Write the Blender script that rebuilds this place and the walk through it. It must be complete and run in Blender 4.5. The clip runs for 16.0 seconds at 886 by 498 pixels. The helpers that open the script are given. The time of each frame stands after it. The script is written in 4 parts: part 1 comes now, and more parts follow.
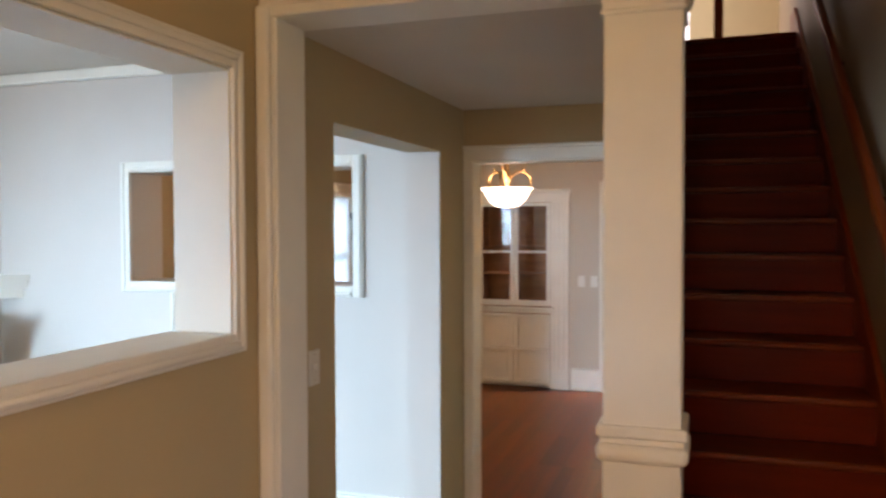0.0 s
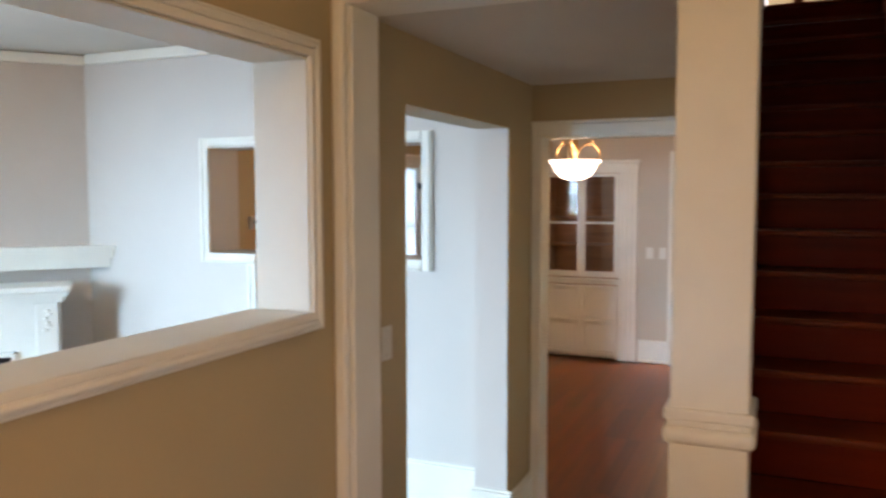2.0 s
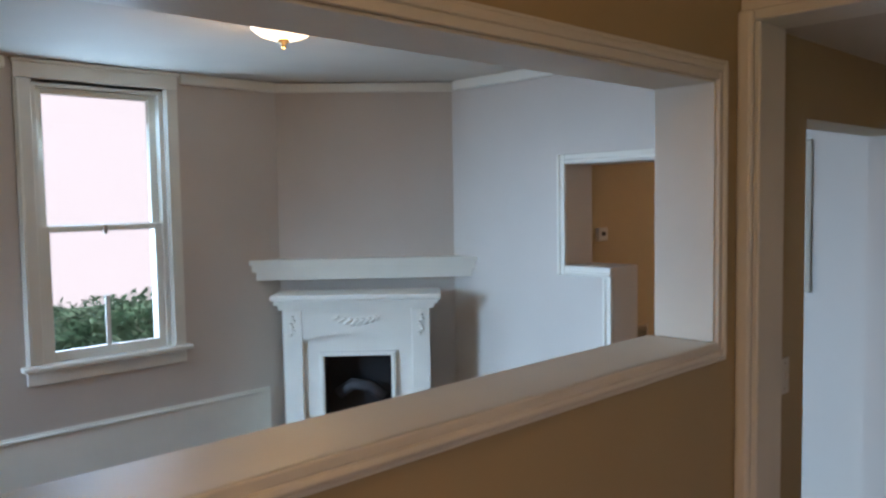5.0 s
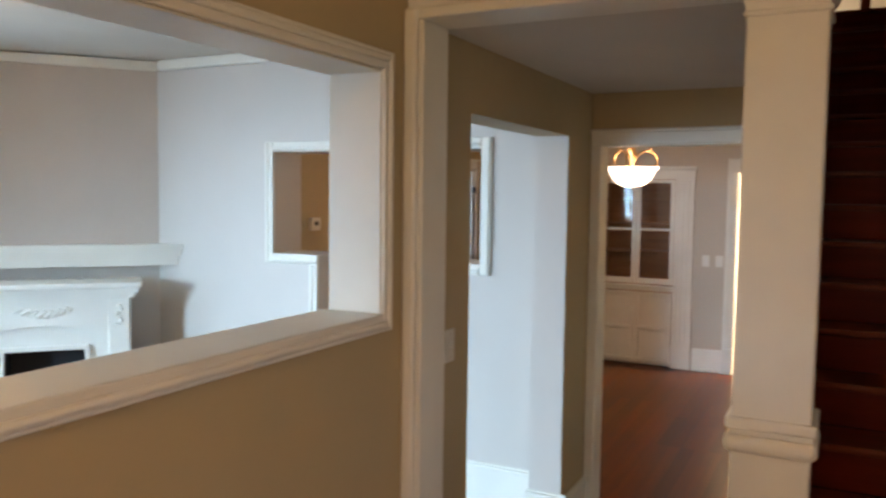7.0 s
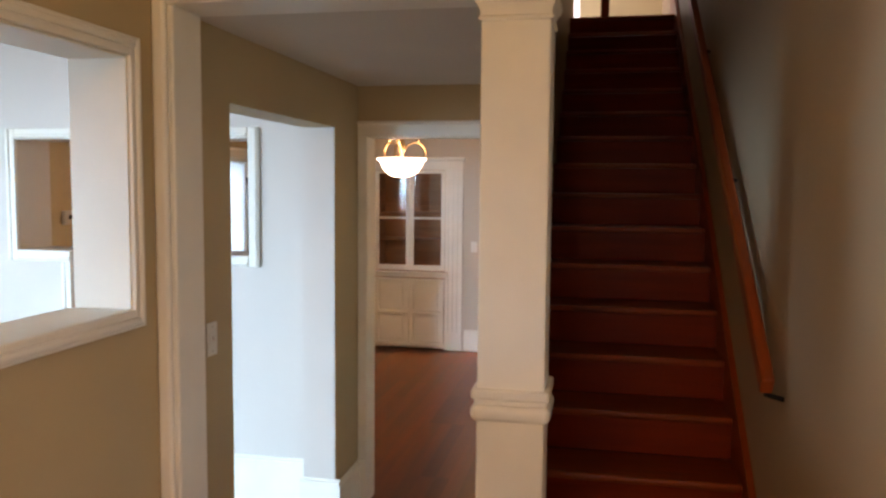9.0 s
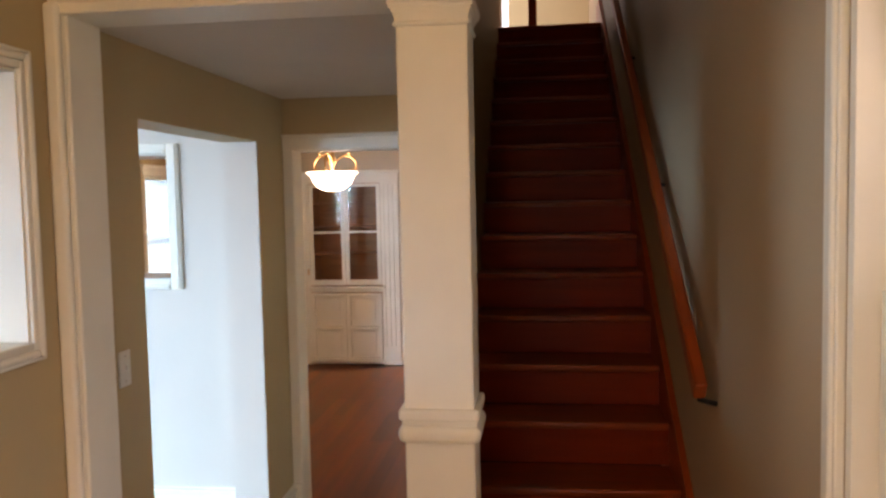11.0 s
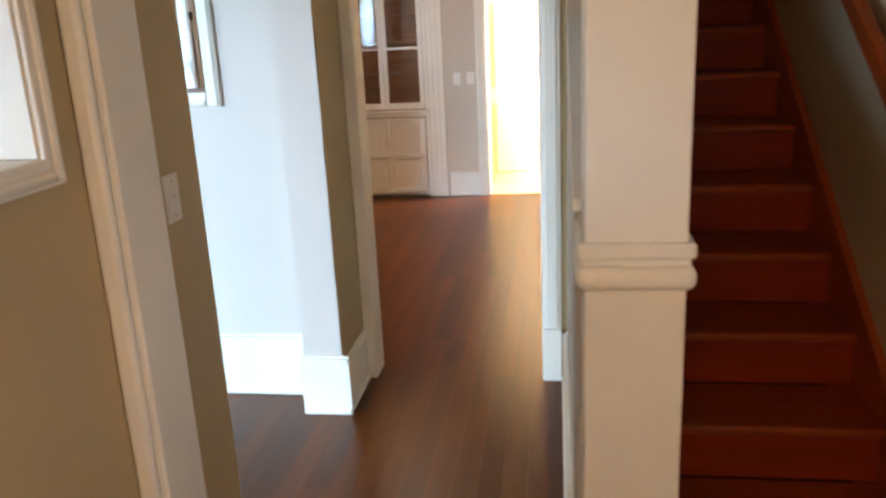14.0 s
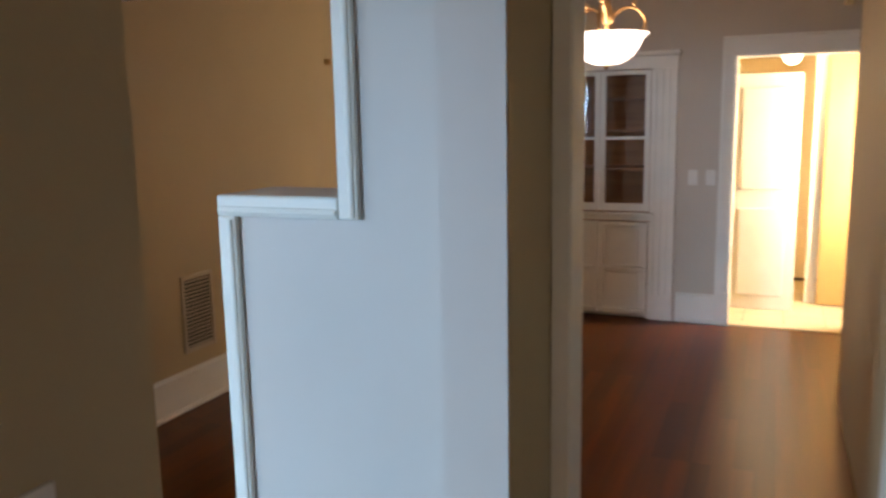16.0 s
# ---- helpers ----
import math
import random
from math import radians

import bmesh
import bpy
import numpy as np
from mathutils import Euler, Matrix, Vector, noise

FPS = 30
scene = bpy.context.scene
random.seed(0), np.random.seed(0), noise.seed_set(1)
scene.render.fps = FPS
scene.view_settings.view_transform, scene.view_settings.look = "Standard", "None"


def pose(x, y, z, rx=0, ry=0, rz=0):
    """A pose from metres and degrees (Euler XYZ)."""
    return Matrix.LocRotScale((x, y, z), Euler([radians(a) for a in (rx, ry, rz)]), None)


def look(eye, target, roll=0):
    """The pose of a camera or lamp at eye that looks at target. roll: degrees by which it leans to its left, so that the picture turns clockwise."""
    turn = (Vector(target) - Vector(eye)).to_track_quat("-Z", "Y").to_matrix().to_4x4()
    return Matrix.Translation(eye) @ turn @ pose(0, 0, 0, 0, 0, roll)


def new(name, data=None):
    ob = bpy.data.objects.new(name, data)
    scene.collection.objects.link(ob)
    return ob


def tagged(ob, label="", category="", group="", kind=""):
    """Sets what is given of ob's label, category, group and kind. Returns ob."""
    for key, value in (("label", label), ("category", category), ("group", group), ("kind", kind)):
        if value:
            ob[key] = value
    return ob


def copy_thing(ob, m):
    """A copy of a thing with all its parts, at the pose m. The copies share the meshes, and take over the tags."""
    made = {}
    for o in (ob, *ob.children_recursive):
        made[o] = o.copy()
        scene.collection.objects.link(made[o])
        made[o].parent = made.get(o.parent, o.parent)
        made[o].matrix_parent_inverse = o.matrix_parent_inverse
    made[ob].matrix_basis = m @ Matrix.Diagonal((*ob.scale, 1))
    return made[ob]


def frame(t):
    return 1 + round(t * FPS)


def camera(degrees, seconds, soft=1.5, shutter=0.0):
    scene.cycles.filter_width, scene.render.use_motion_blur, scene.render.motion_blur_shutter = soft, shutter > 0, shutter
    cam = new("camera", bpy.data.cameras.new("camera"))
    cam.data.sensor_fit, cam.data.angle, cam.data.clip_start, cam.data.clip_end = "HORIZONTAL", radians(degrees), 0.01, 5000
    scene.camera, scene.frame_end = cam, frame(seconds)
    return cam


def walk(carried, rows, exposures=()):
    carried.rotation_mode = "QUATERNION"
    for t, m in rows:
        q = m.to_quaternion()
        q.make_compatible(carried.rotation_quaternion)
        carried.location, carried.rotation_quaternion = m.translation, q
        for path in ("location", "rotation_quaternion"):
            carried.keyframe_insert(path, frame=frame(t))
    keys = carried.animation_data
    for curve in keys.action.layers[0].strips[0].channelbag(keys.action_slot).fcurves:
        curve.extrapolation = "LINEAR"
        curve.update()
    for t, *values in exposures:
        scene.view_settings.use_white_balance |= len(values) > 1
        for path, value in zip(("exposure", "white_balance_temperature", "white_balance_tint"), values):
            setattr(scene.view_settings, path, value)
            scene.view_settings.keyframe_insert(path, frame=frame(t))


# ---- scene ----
cam = camera(58.8, 16.0, soft=2.5, shutter=0.4)
PATH = [
    (0, (0.548, -0.678, 1.721), (-0.091, 1.216, 1.662), -0.2),
    (0.5, (0.586, -0.779, 1.756), (0.107, 1.16, 1.654), 0.1),
    (1, (0.638, -0.821, 1.767), (0.173, 1.12, 1.637), 0.5),
    (1.5, (0.615, -0.771, 1.749), (0.045, 1.141, 1.609), -0.3),
    (2, (0.552, -0.733, 1.771), (-0.24, 1.098, 1.626), -0.1),
    (2.5, (0.485, -0.754, 1.789), (-0.558, 0.948, 1.653), -0.4),
    (3, (0.448, -0.816, 1.807), (-0.804, 0.74, 1.684), -0.6),
    (3.5, (0.371, -0.841, 1.835), (-1.032, 0.579, 1.714), -0.9),
    (3.7, (0.339, -0.839, 1.844), (-1.118, 0.525, 1.719), -1.1),
    (5.8, (0.407, -0.908, 1.834), (-0.966, 0.539, 1.686), -0.4),
    (6, (0.456, -0.916, 1.825), (-0.838, 0.602, 1.677), 0.1),
    (6.5, (0.467, -0.823, 1.798), (-0.62, 0.849, 1.653), 0.8),
    (7, (0.538, -0.823, 1.788), (-0.367, 0.955, 1.648), 0.7),
    (7.5, (0.567, -0.808, 1.789), (-0.171, 1.045, 1.643), 0.8),
    (8, (0.577, -0.814, 1.787), (-0.021, 1.088, 1.637), 0.7),
    (8.5, (0.603, -0.842, 1.789), (0.115, 1.091, 1.634), 0.2),
    (9, (0.631, -0.853, 1.79), (0.24, 1.102, 1.631), 0.5),
    (9.5, (0.663, -0.838, 1.796), (0.333, 1.131, 1.669), 0.1),
    (9.7, (0.674, -0.821, 1.797), (0.364, 1.152, 1.7), -0.0),
    (11.8, (0.659, -0.723, 1.773), (0.436, 1.249, 1.529), -2.0),
    (12, (0.651, -0.708, 1.753), (0.419, 1.254, 1.444), -2.6),
    (12.5, (0.606, -0.673, 1.691), (0.363, 1.258, 1.232), -3.0),
    (13, (0.508, -0.634, 1.644), (0.271, 1.271, 1.084), -3.3),
    (13.5, (0.379, -0.43, 1.619), (0.125, 1.467, 1.039), -3.6),
    (14, (0.247, -0.135, 1.626), (-0.042, 1.768, 1.082), -2.8),
    (14.5, (0.109, 0.209, 1.613), (-0.248, 2.115, 1.124), -2.1),
    (15, (-0.041, 0.608, 1.589), (-0.481, 2.511, 1.159), -2.1),
    (15.5, (-0.043, 0.88, 1.614), (-0.609, 2.759, 1.227), -1.2),
    (16, (-0.119, 1.206, 1.613), (-0.888, 3.023, 1.288), -1.1),
]
walk(cam, [(t, look(eye, target, roll)) for t, eye, target, roll in PATH],
     [(0.0, -0.45, 7300, 29), (1.5, -0.45, 7300, 29), (2.5, -0.55, 7100, 27), (3.5, -1.18, 6850, 30), (5.8, -1.55, 6800, 28), (6.5, -1.2, 7000, 25), (7.0, -0.76, 7200, 27), (7.5, -0.6, 7300, 29),
      (9.0, -0.4, 7400, 30), (12.0, -0.18, 7300, 29), (13.5, 0.02, 7100, 27), (14.5, -0.75, 7300, 27), (16.0, -1.28, 6600, 27)])

# ---------------------------------------------------------------- light
world = bpy.data.worlds.new("world")
scene.world = world
world.use_nodes = True
wn = world.node_tree
sky = wn.nodes.new("ShaderNodeTexSky")
sky.sky_type, sky.sun_disc = "NISHITA", False
sky.sun_elevation, sky.sun_rotation = radians(55), radians(45)
sky.air_density, sky.dust_density = 1.0, 3.0
wn.nodes["Background"].inputs["Strength"].default_value = 0.15
wn.links.new(sky.outputs["Color"], wn.nodes["Background"].inputs["Color"])


def lamp(name, kind, m, energy, colour, size=(1, 1), spread=180.0):
    data = bpy.data.lights.new(name, kind)
    data.energy, data.color = energy, colour
    if kind == "AREA":
        data.shape, data.size, data.size_y = "RECTANGLE", size[0], size[1]
        data.spread = radians(spread)
    elif kind == "SUN":
        data.angle = radians(size[0])
    else:
        data.shadow_soft_size = size[0]
    ob = new(name, data)
    ob.matrix_world = m
    return ob


lamp("sun", "SUN", look((0, 0, 20), (-3, -3, 14)), 5.0, (1.0, 0.95, 0.88), (12, 0))
DAY = (0.40, 0.74, 1.0)
WARM = (1.0, 0.69, 0.29)
lamp("daylight_living_side", "AREA", look((-4.66, 0.88, 1.7), (0, 1.4, 0.5)), 120, DAY, (0.62, 1.5))
lamp("daylight_living_front", "AREA", look((-4.05, -2.38, 1.6), (-1.9, 2.9, -1.3)), 240, DAY, (0.66, 1.5), 78)
# assumed light through an unseen door, set to brighten the column front
lamp("unseen_door_fill", "AREA", look((0.3, -2.3, 1.29), (0.3, 3, 1.2)), 10, (1.0, 0.92, 0.8), (0.58, 1.5))
lamp("daylight_foyer_side", "AREA", look((1.40, 0.37, 1.6), (-1, 0.37, 1.2)), 3, (1.0, 0.92, 0.8), (0.8, 1.2))
lamp("daylight_dining_side", "AREA", look((-3.42, 6.85, 1.45), (0, 6.85, 1.45)), 40, DAY, (0.62, 1.1))
lamp("foyer_bulb", "POINT", pose(-0.08, -1.3, 2.45), 38, WARM, (0.16, 0))
lamp("kitchen_bulb", "POINT", pose(-0.03, 8.20, 1.90), 22, (1.0, 0.78, 0.42), (0.08, 0))
# added fill inside the windowless kitchen, whitens the door and its floor reflection
lamp("kitchen_door_fill", "AREA", look((0.80, 7.86, 1.15), (-0.3, 8.12, 1.0)), 300, (1.0, 0.86, 0.58), (0.3, 1.7))
lamp("chandelier_bulb", "POINT", pose(-0.895, 5.11, 1.94), 21, (1.0, 0.79, 0.57), (0.13, 0))
lamp("landing_bulb", "POINT", pose(0.85, 7.7, 4.9), 1.4, WARM, (0.1, 0))
lamp("living_bulb", "POINT", pose(-2.69, 1.10, 2.47), 20, WARM, (0.09, 0))


# ---------------------------------------------------------------- materials
def links(m):
    return m.node_tree.nodes, m.node_tree.links


def paint(name, colour, rough=0.5, vary=0.06, scale=3.0, fine=180.0, bump=0.04, metal=0.0, coat=0.0, stretch=(1, 1, 1), per_piece=0.0, spec=0.5, detail=4):
    m = bpy.data.materials.new(name)
    m.use_nodes = True
    n, l = links(m)
    b = n["Principled BSDF"]
    tc = n.new("ShaderNodeNewGeometry")
    mp = n.new("ShaderNodeMapping")
    mp.inputs["Scale"].default_value = stretch
    l.new(tc.outputs["Position"], mp.inputs["Vector"])
    big, small = n.new("ShaderNodeTexNoise"), n.new("ShaderNodeTexNoise")
    for tex, s, d in ((big, scale, detail), (small, fine, 3)):
        tex.inputs["Scale"].default_value, tex.inputs["Detail"].default_value = s, d
        l.new(mp.outputs["Vector"], tex.inputs["Vector"])
    ramp = n.new("ShaderNodeMapRange")
    ramp.inputs["From Min"].default_value, ramp.inputs["From Max"].default_value = 0.3, 0.7
    ramp.inputs["To Min"].default_value, ramp.inputs["To Max"].default_value = 1 - vary, 1 + vary
    l.new(big.outputs["Fac"], ramp.inputs["Value"])
    val = ramp.outputs["Result"]
    if per_piece:
        info = n.new("ShaderNodeObjectInfo")
        geo = n.new("ShaderNodeNewGeometry")
        add = n.new("ShaderNodeMath")
        add.operation = "ADD"
        l.new(info.outputs["Random"], add.inputs[0])
        l.new(geo.outputs["Random Per Island"], add.inputs[1])
        fr = n.new("ShaderNodeMath")
        fr.operation = "FRACT"
        l.new(add.outputs[0], fr.inputs[0])
        r2 = n.new("ShaderNodeMapRange")
        r2.inputs["To Min"].default_value, r2.inputs["To Max"].default_value = 1 - per_piece, 1 + per_piece
        l.new(fr.outputs[0], r2.inputs["Value"])
        mul = n.new("ShaderNodeMath")
        mul.operation = "MULTIPLY"
        l.new(val, mul.inputs[0])
        l.new(r2.outputs["Result"], mul.inputs[1])
        val = mul.outputs[0]
    mix = n.new("ShaderNodeVectorMath")
    mix.operation = "SCALE"
    mix.inputs[0].default_value = colour
    l.new(val, mix.inputs["Scale"])
    l.new(mix.outputs["Vector"], b.inputs["Base Color"])
    rr = n.new("ShaderNodeMapRange")
    rr.inputs["To Min"].default_value, rr.inputs["To Max"].default_value = rough * 0.85, min(1, rough * 1.15)
    l.new(big.outputs["Fac"], rr.inputs["Value"])
    l.new(rr.outputs["Result"], b.inputs["Roughness"])
    b.inputs["Metallic"].default_value = metal
    b.inputs["Specular IOR Level"].default_value = spec
    b.inputs["Coat Weight"].default_value = coat
    b.inputs["Coat Roughness"].default_value = 0.15
    if bump:
        bp = n.new("ShaderNodeBump")
        bp.inputs["Strength"].default_value, bp.inputs["Distance"].default_value = bump * 4, 0.002
        l.new(small.outputs["Fac"], bp.inputs["Height"])
        l.new(bp.outputs["Normal"], b.inputs["Normal"])
    return m


def glass(name, tint=(1, 1, 1), ior=1.5):
    m = bpy.data.materials.new(name)
    m.use_nodes = True
    n, l = links(m)
    n.remove(n["Principled BSDF"])
    fr = n.new("ShaderNodeFresnel")
    fr.inputs["IOR"].default_value = ior
    t, g, mx = n.new("ShaderNodeBsdfTransparent"), n.new("ShaderNodeBsdfGlossy"), n.new("ShaderNodeMixShader")
    t.inputs["Color"].default_value = (*tint, 1)
    g.inputs["Roughness"].default_value = 0.02
    l.new(fr.outputs[0], mx.inputs[0])
    l.new(t.outputs[0], mx.inputs[1])
    l.new(g.outputs[0], mx.inputs[2])
    l.new(mx.outputs[0], n["Material Output"].inputs["Surface"])
    return m


def glow(name, colour, strength):
    m = bpy.data.materials.new(name)
    m.use_nodes = True
    n, l = links(m)
    b = n["Principled BSDF"]
    b.inputs["Base Color"].default_value = (0.85, 0.82, 0.75, 1)
    b.inputs["Roughness"].default_value = 0.3
    b.inputs["Emission Color"].default_value = (*colour, 1)
    b.inputs["Emission Strength"].default_value = strength
    return m


TAN = paint("tan_wall_paint", (0.480, 0.372, 0.208), 0.55, 0.05, 1.6, 220, 0.05)
GREIGE = paint("pale_grey_wall_paint", (0.60, 0.55, 0.495), 0.5, 0.04, 1.4, 220, 0.05)
TAUPE = paint("warm_taupe_wall_paint", (0.50, 0.375, 0.24), 0.6, 0.05, 1.4, 220, 0.05)
ROSEGREY = paint("warm_grey_wall_paint", (0.60, 0.525, 0.46), 0.5, 0.05, 1.4, 220, 0.05)
BEIGE = paint("beige_grey_wall_paint", (0.55, 0.48, 0.385), 0.5, 0.05, 1.4, 220, 0.05)
CEIL = paint("ceiling_paint", (0.66, 0.62, 0.55), 0.8, 0.04, 2, 150, 0.06)
WHITE = paint("white_gloss_trim_paint", (0.80, 0.78, 0.70), 0.42, 0.04, 4, 90, 0.03, spec=0.35)
CREAM = paint("cream_wall_paint", (0.75, 0.62, 0.36), 0.5, 0.05, 2, 150, 0.04)
BOARD = paint("brown_floor_board", (0.108, 0.0255, 0.0015), 0.30, 0.24, 3, 60, 0.0, stretch=(6, 0.3, 1), per_piece=0.30, spec=0.26, detail=2)
SUBFLOOR = paint("dark_joint_wood", (0.03, 0.015, 0.008), 0.7, 0.2, 5, 60, 0.05)
# worn stair wood, made lighter and glossier than the risers for lamplight on treads
TREADWOOD = paint("worn_lamplit_brown_red_tread_wood", (0.27, 0.045, 0.006), 0.34, 0.22, 5, 60, 0.03, stretch=(0.5, 5, 4), spec=0.4)
STAIRWOOD = paint("dark_red_stained_wood", (0.23, 0.026, 0.002), 0.4, 0.14, 5, 60, 0.04, stretch=(0.4, 4, 4), spec=0.16)
RAILWOOD = paint("orange_red_varnished_wood", (0.36, 0.066, 0.013), 0.36, 0.06, 1.2, 60, 0.0, stretch=(4, 0.5, 4))
BLACK = paint("matt_black", (0.012, 0.012, 0.014), 0.5, 0.2, 6, 90, 0.02)
SHELFWOOD = paint("brown_cabinet_wood", (0.42, 0.20, 0.08), 0.5, 0.25, 5, 60, 0.04, stretch=(0.5, 4, 4))
BRASS = paint("aged_brass", (0.62, 0.42, 0.20), 0.3, 0.15, 10, 90, 0.02, metal=1.0)
GOLDPAINT = paint("antique_gold_metal", (0.40, 0.25, 0.11), 0.34, 0.12, 10, 90, 0.02, metal=0.8)
PLASTIC = paint("white_plastic", (0.75, 0.73, 0.66), 0.35, 0.03, 5, 90, 0.01)
GREYMETAL = paint("grey_metal_grille", (0.42, 0.36, 0.27), 0.5, 0.1, 8, 90, 0.03, metal=0.2)
VENTPAINT = paint("beige_metal_vent_paint", (0.50, 0.42, 0.29), 0.45, 0.06, 6, 90, 0.02)
CUPBOARD = paint("yellow_cream_cupboard_paint", (0.42, 0.27, 0.09), 0.45, 0.06, 4, 90, 0.03)
TILE = paint("cream_floor_tile", (0.62, 0.52, 0.34), 0.35, 0.08, 5, 90, 0.03, per_piece=0.06)
GRASS = paint("grass", (0.06, 0.10, 0.03), 0.8, 0.4, 6, 80, 0.2)
LEAF = paint("hedge_leaf", (0.11, 0.26, 0.17), 0.5, 0.4, 5, 60, 0.05, per_piece=0.5)
BARK = paint("bark", (0.10, 0.07, 0.05), 0.85, 0.3, 8, 60, 0.2)
DARKLOG = paint("dark_grey_log", (0.05, 0.05, 0.055), 0.8, 0.35, 9, 70, 0.1)
CLEAR = glass("window_glass")
CABGLASS = glass("cabinet_glass", (0.92, 0.92, 0.92), 1.2)
BOWL = glow("lit_frosted_glass", (1.0, 0.80, 0.58), 12.0)
BOWL_L = glow("lit_frosted_glass_flush", (1.0, 0.80, 0.58), 7.0)
GLOBE = glow("lit_globe", (1.0, 0.82, 0.5), 26.0)
def fabric(name, colour):
    m = bpy.data.materials.new(name)
    m.use_nodes = True
    n, l = links(m)
    n.remove(n["Principled BSDF"])
    a, b, mx, tx, tc = n.new("ShaderNodeBsdfDiffuse"), n.new("ShaderNodeBsdfTranslucent"), n.new("ShaderNodeMixShader"), n.new("ShaderNodeTexNoise"), n.new("ShaderNodeTexCoord")
    tx.inputs["Scale"].default_value = 160
    l.new(tc.outputs["Object"], tx.inputs["Vector"])
    rp = n.new("ShaderNodeMapRange")
    rp.inputs["To Min"].default_value, rp.inputs["To Max"].default_value = 0.5, 0.7
    l.new(tx.outputs["Fac"], rp.inputs["Value"])
    l.new(rp.outputs["Result"], mx.inputs[0])
    for q in (a, b):
        q.inputs["Color"].default_value = (*colour, 1)
    l.new(a.outputs[0], mx.inputs[1])
    l.new(b.outputs[0], mx.inputs[2])
    l.new(mx.outputs[0], n["Material Output"].inputs["Surface"])
    return m


SHADE = fabric("white_roller_shade_fabric", (0.82, 0.83, 0.84))


# ---------------------------------------------------------------- helpers
def box(bm, x0, x1, y0, y1, z0, z1, bev=0.0, seg=1):
    vs = [bm.verts.new((x, y, z)) for z in (z0, z1) for y in (y0, y1) for x in (x0, x1)]
    fs = [bm.faces.new([vs[i] for i in f]) for f in ((0, 2, 3, 1), (4, 5, 7, 6), (0, 1, 5, 4), (1, 3, 7, 5), (3, 2, 6, 7), (2, 0, 4, 6))]
    if bev:
        es = list({e for f in fs for e in f.edges})
        bmesh.ops.bevel(bm, geom=es, offset=bev, segments=seg, affect="EDGES", profile=0.5)
    return bm


def boxes(*rows, bev=0.0, seg=1):
    bm = bmesh.new()
    for r in rows:
        box(bm, *r, bev=bev, seg=seg)
    return bm


def prism(bm, pts, axis, a, b):
    """A closed outline of 2D points, drawn out along an axis from a to b."""
    def at(p, s):
        u, v = p
        return {"x": (s, u, v), "y": (u, s, v), "z": (u, v, s)}[axis]
    lo, hi = [bm.verts.new(at(p, a)) for p in pts], [bm.verts.new(at(p, b)) for p in pts]
    n = len(pts)
    bm.faces.new(lo)
    bm.faces.new(hi[::-1])
    for i in range(n):
        bm.faces.new((lo[i], hi[i], hi[(i + 1) % n], lo[(i + 1) % n]))
    bmesh.ops.recalc_face_normals(bm, faces=bm.faces)
    return bm


def lathe(bm, prof, cx, cy, seg=28, ripple=0.0, waves=0):
    rings = []
    for r, z in prof:
        ring = []
        for i in range(seg):
            a = 2 * math.pi * i / seg
            k = 1 + ripple * math.cos(waves * a) * (r / max(p[0] for p in prof)) ** 3
            ring.append(bm.verts.new((cx + r * k * math.cos(a), cy + r * k * math.sin(a), z)))
        rings.append(ring)
    for p, q in zip(rings, rings[1:]):
        for i in range(seg):
            bm.faces.new((p[i], p[(i + 1) % seg], q[(i + 1) % seg], q[i]))
    for ring in (rings[0], rings[-1]):
        if len(prof) > 2:
            bm.faces.new(ring)
    bmesh.ops.recalc_face_normals(bm, faces=bm.faces)
    return bm


def tube(bm, pts, r, seg=10):
    pts = [Vector(p) for p in pts]
    rings = []
    for i, p in enumerate(pts):
        d = (pts[min(i + 1, len(pts) - 1)] - pts[max(i - 1, 0)]).normalized()
        u = d.orthogonal().normalized() if not rings else (u - d * u.dot(d)).normalized()
        v = d.cross(u)
        rings.append([bm.verts.new(p + r * (math.cos(2 * math.pi * k / seg) * u + math.sin(2 * math.pi * k / seg) * v)) for k in range(seg)])
    for a, b in zip(rings, rings[1:]):
        for k in range(seg):
            bm.faces.new((a[k], a[(k + 1) % seg], b[(k + 1) % seg], b[k]))
    bm.faces.new(rings[0][::-1])
    bm.faces.new(rings[-1])
    return bm


def mesh_of(name, bm, material, smooth=False):
    me = bpy.data.meshes.new(name)
    bm.to_mesh(me)
    bm.free()
    me.materials.append(material)
    if smooth:
        for p in me.polygons:
            p.use_smooth = True
    return me


def part(name, bm, material, parent=None, label="", smooth=False):
    ob = new(name, mesh_of(name, bm, material, smooth))
    if parent:
        ob.parent = parent
        ob.matrix_parent_inverse = parent.matrix_world.inverted()
    if label:
        ob["label"] = label
    return ob


def empty(name, at, label, category, group="", kind=""):
    ob = new(name)
    ob.empty_display_size = 0.1
    ob.matrix_world = pose(*at)
    bpy.context.view_layer.update()
    return tagged(ob, label, category, group, kind)


def structure(name, bm, material, label, category):
    return tagged(part(name, bm, material), label, category, kind="structure")


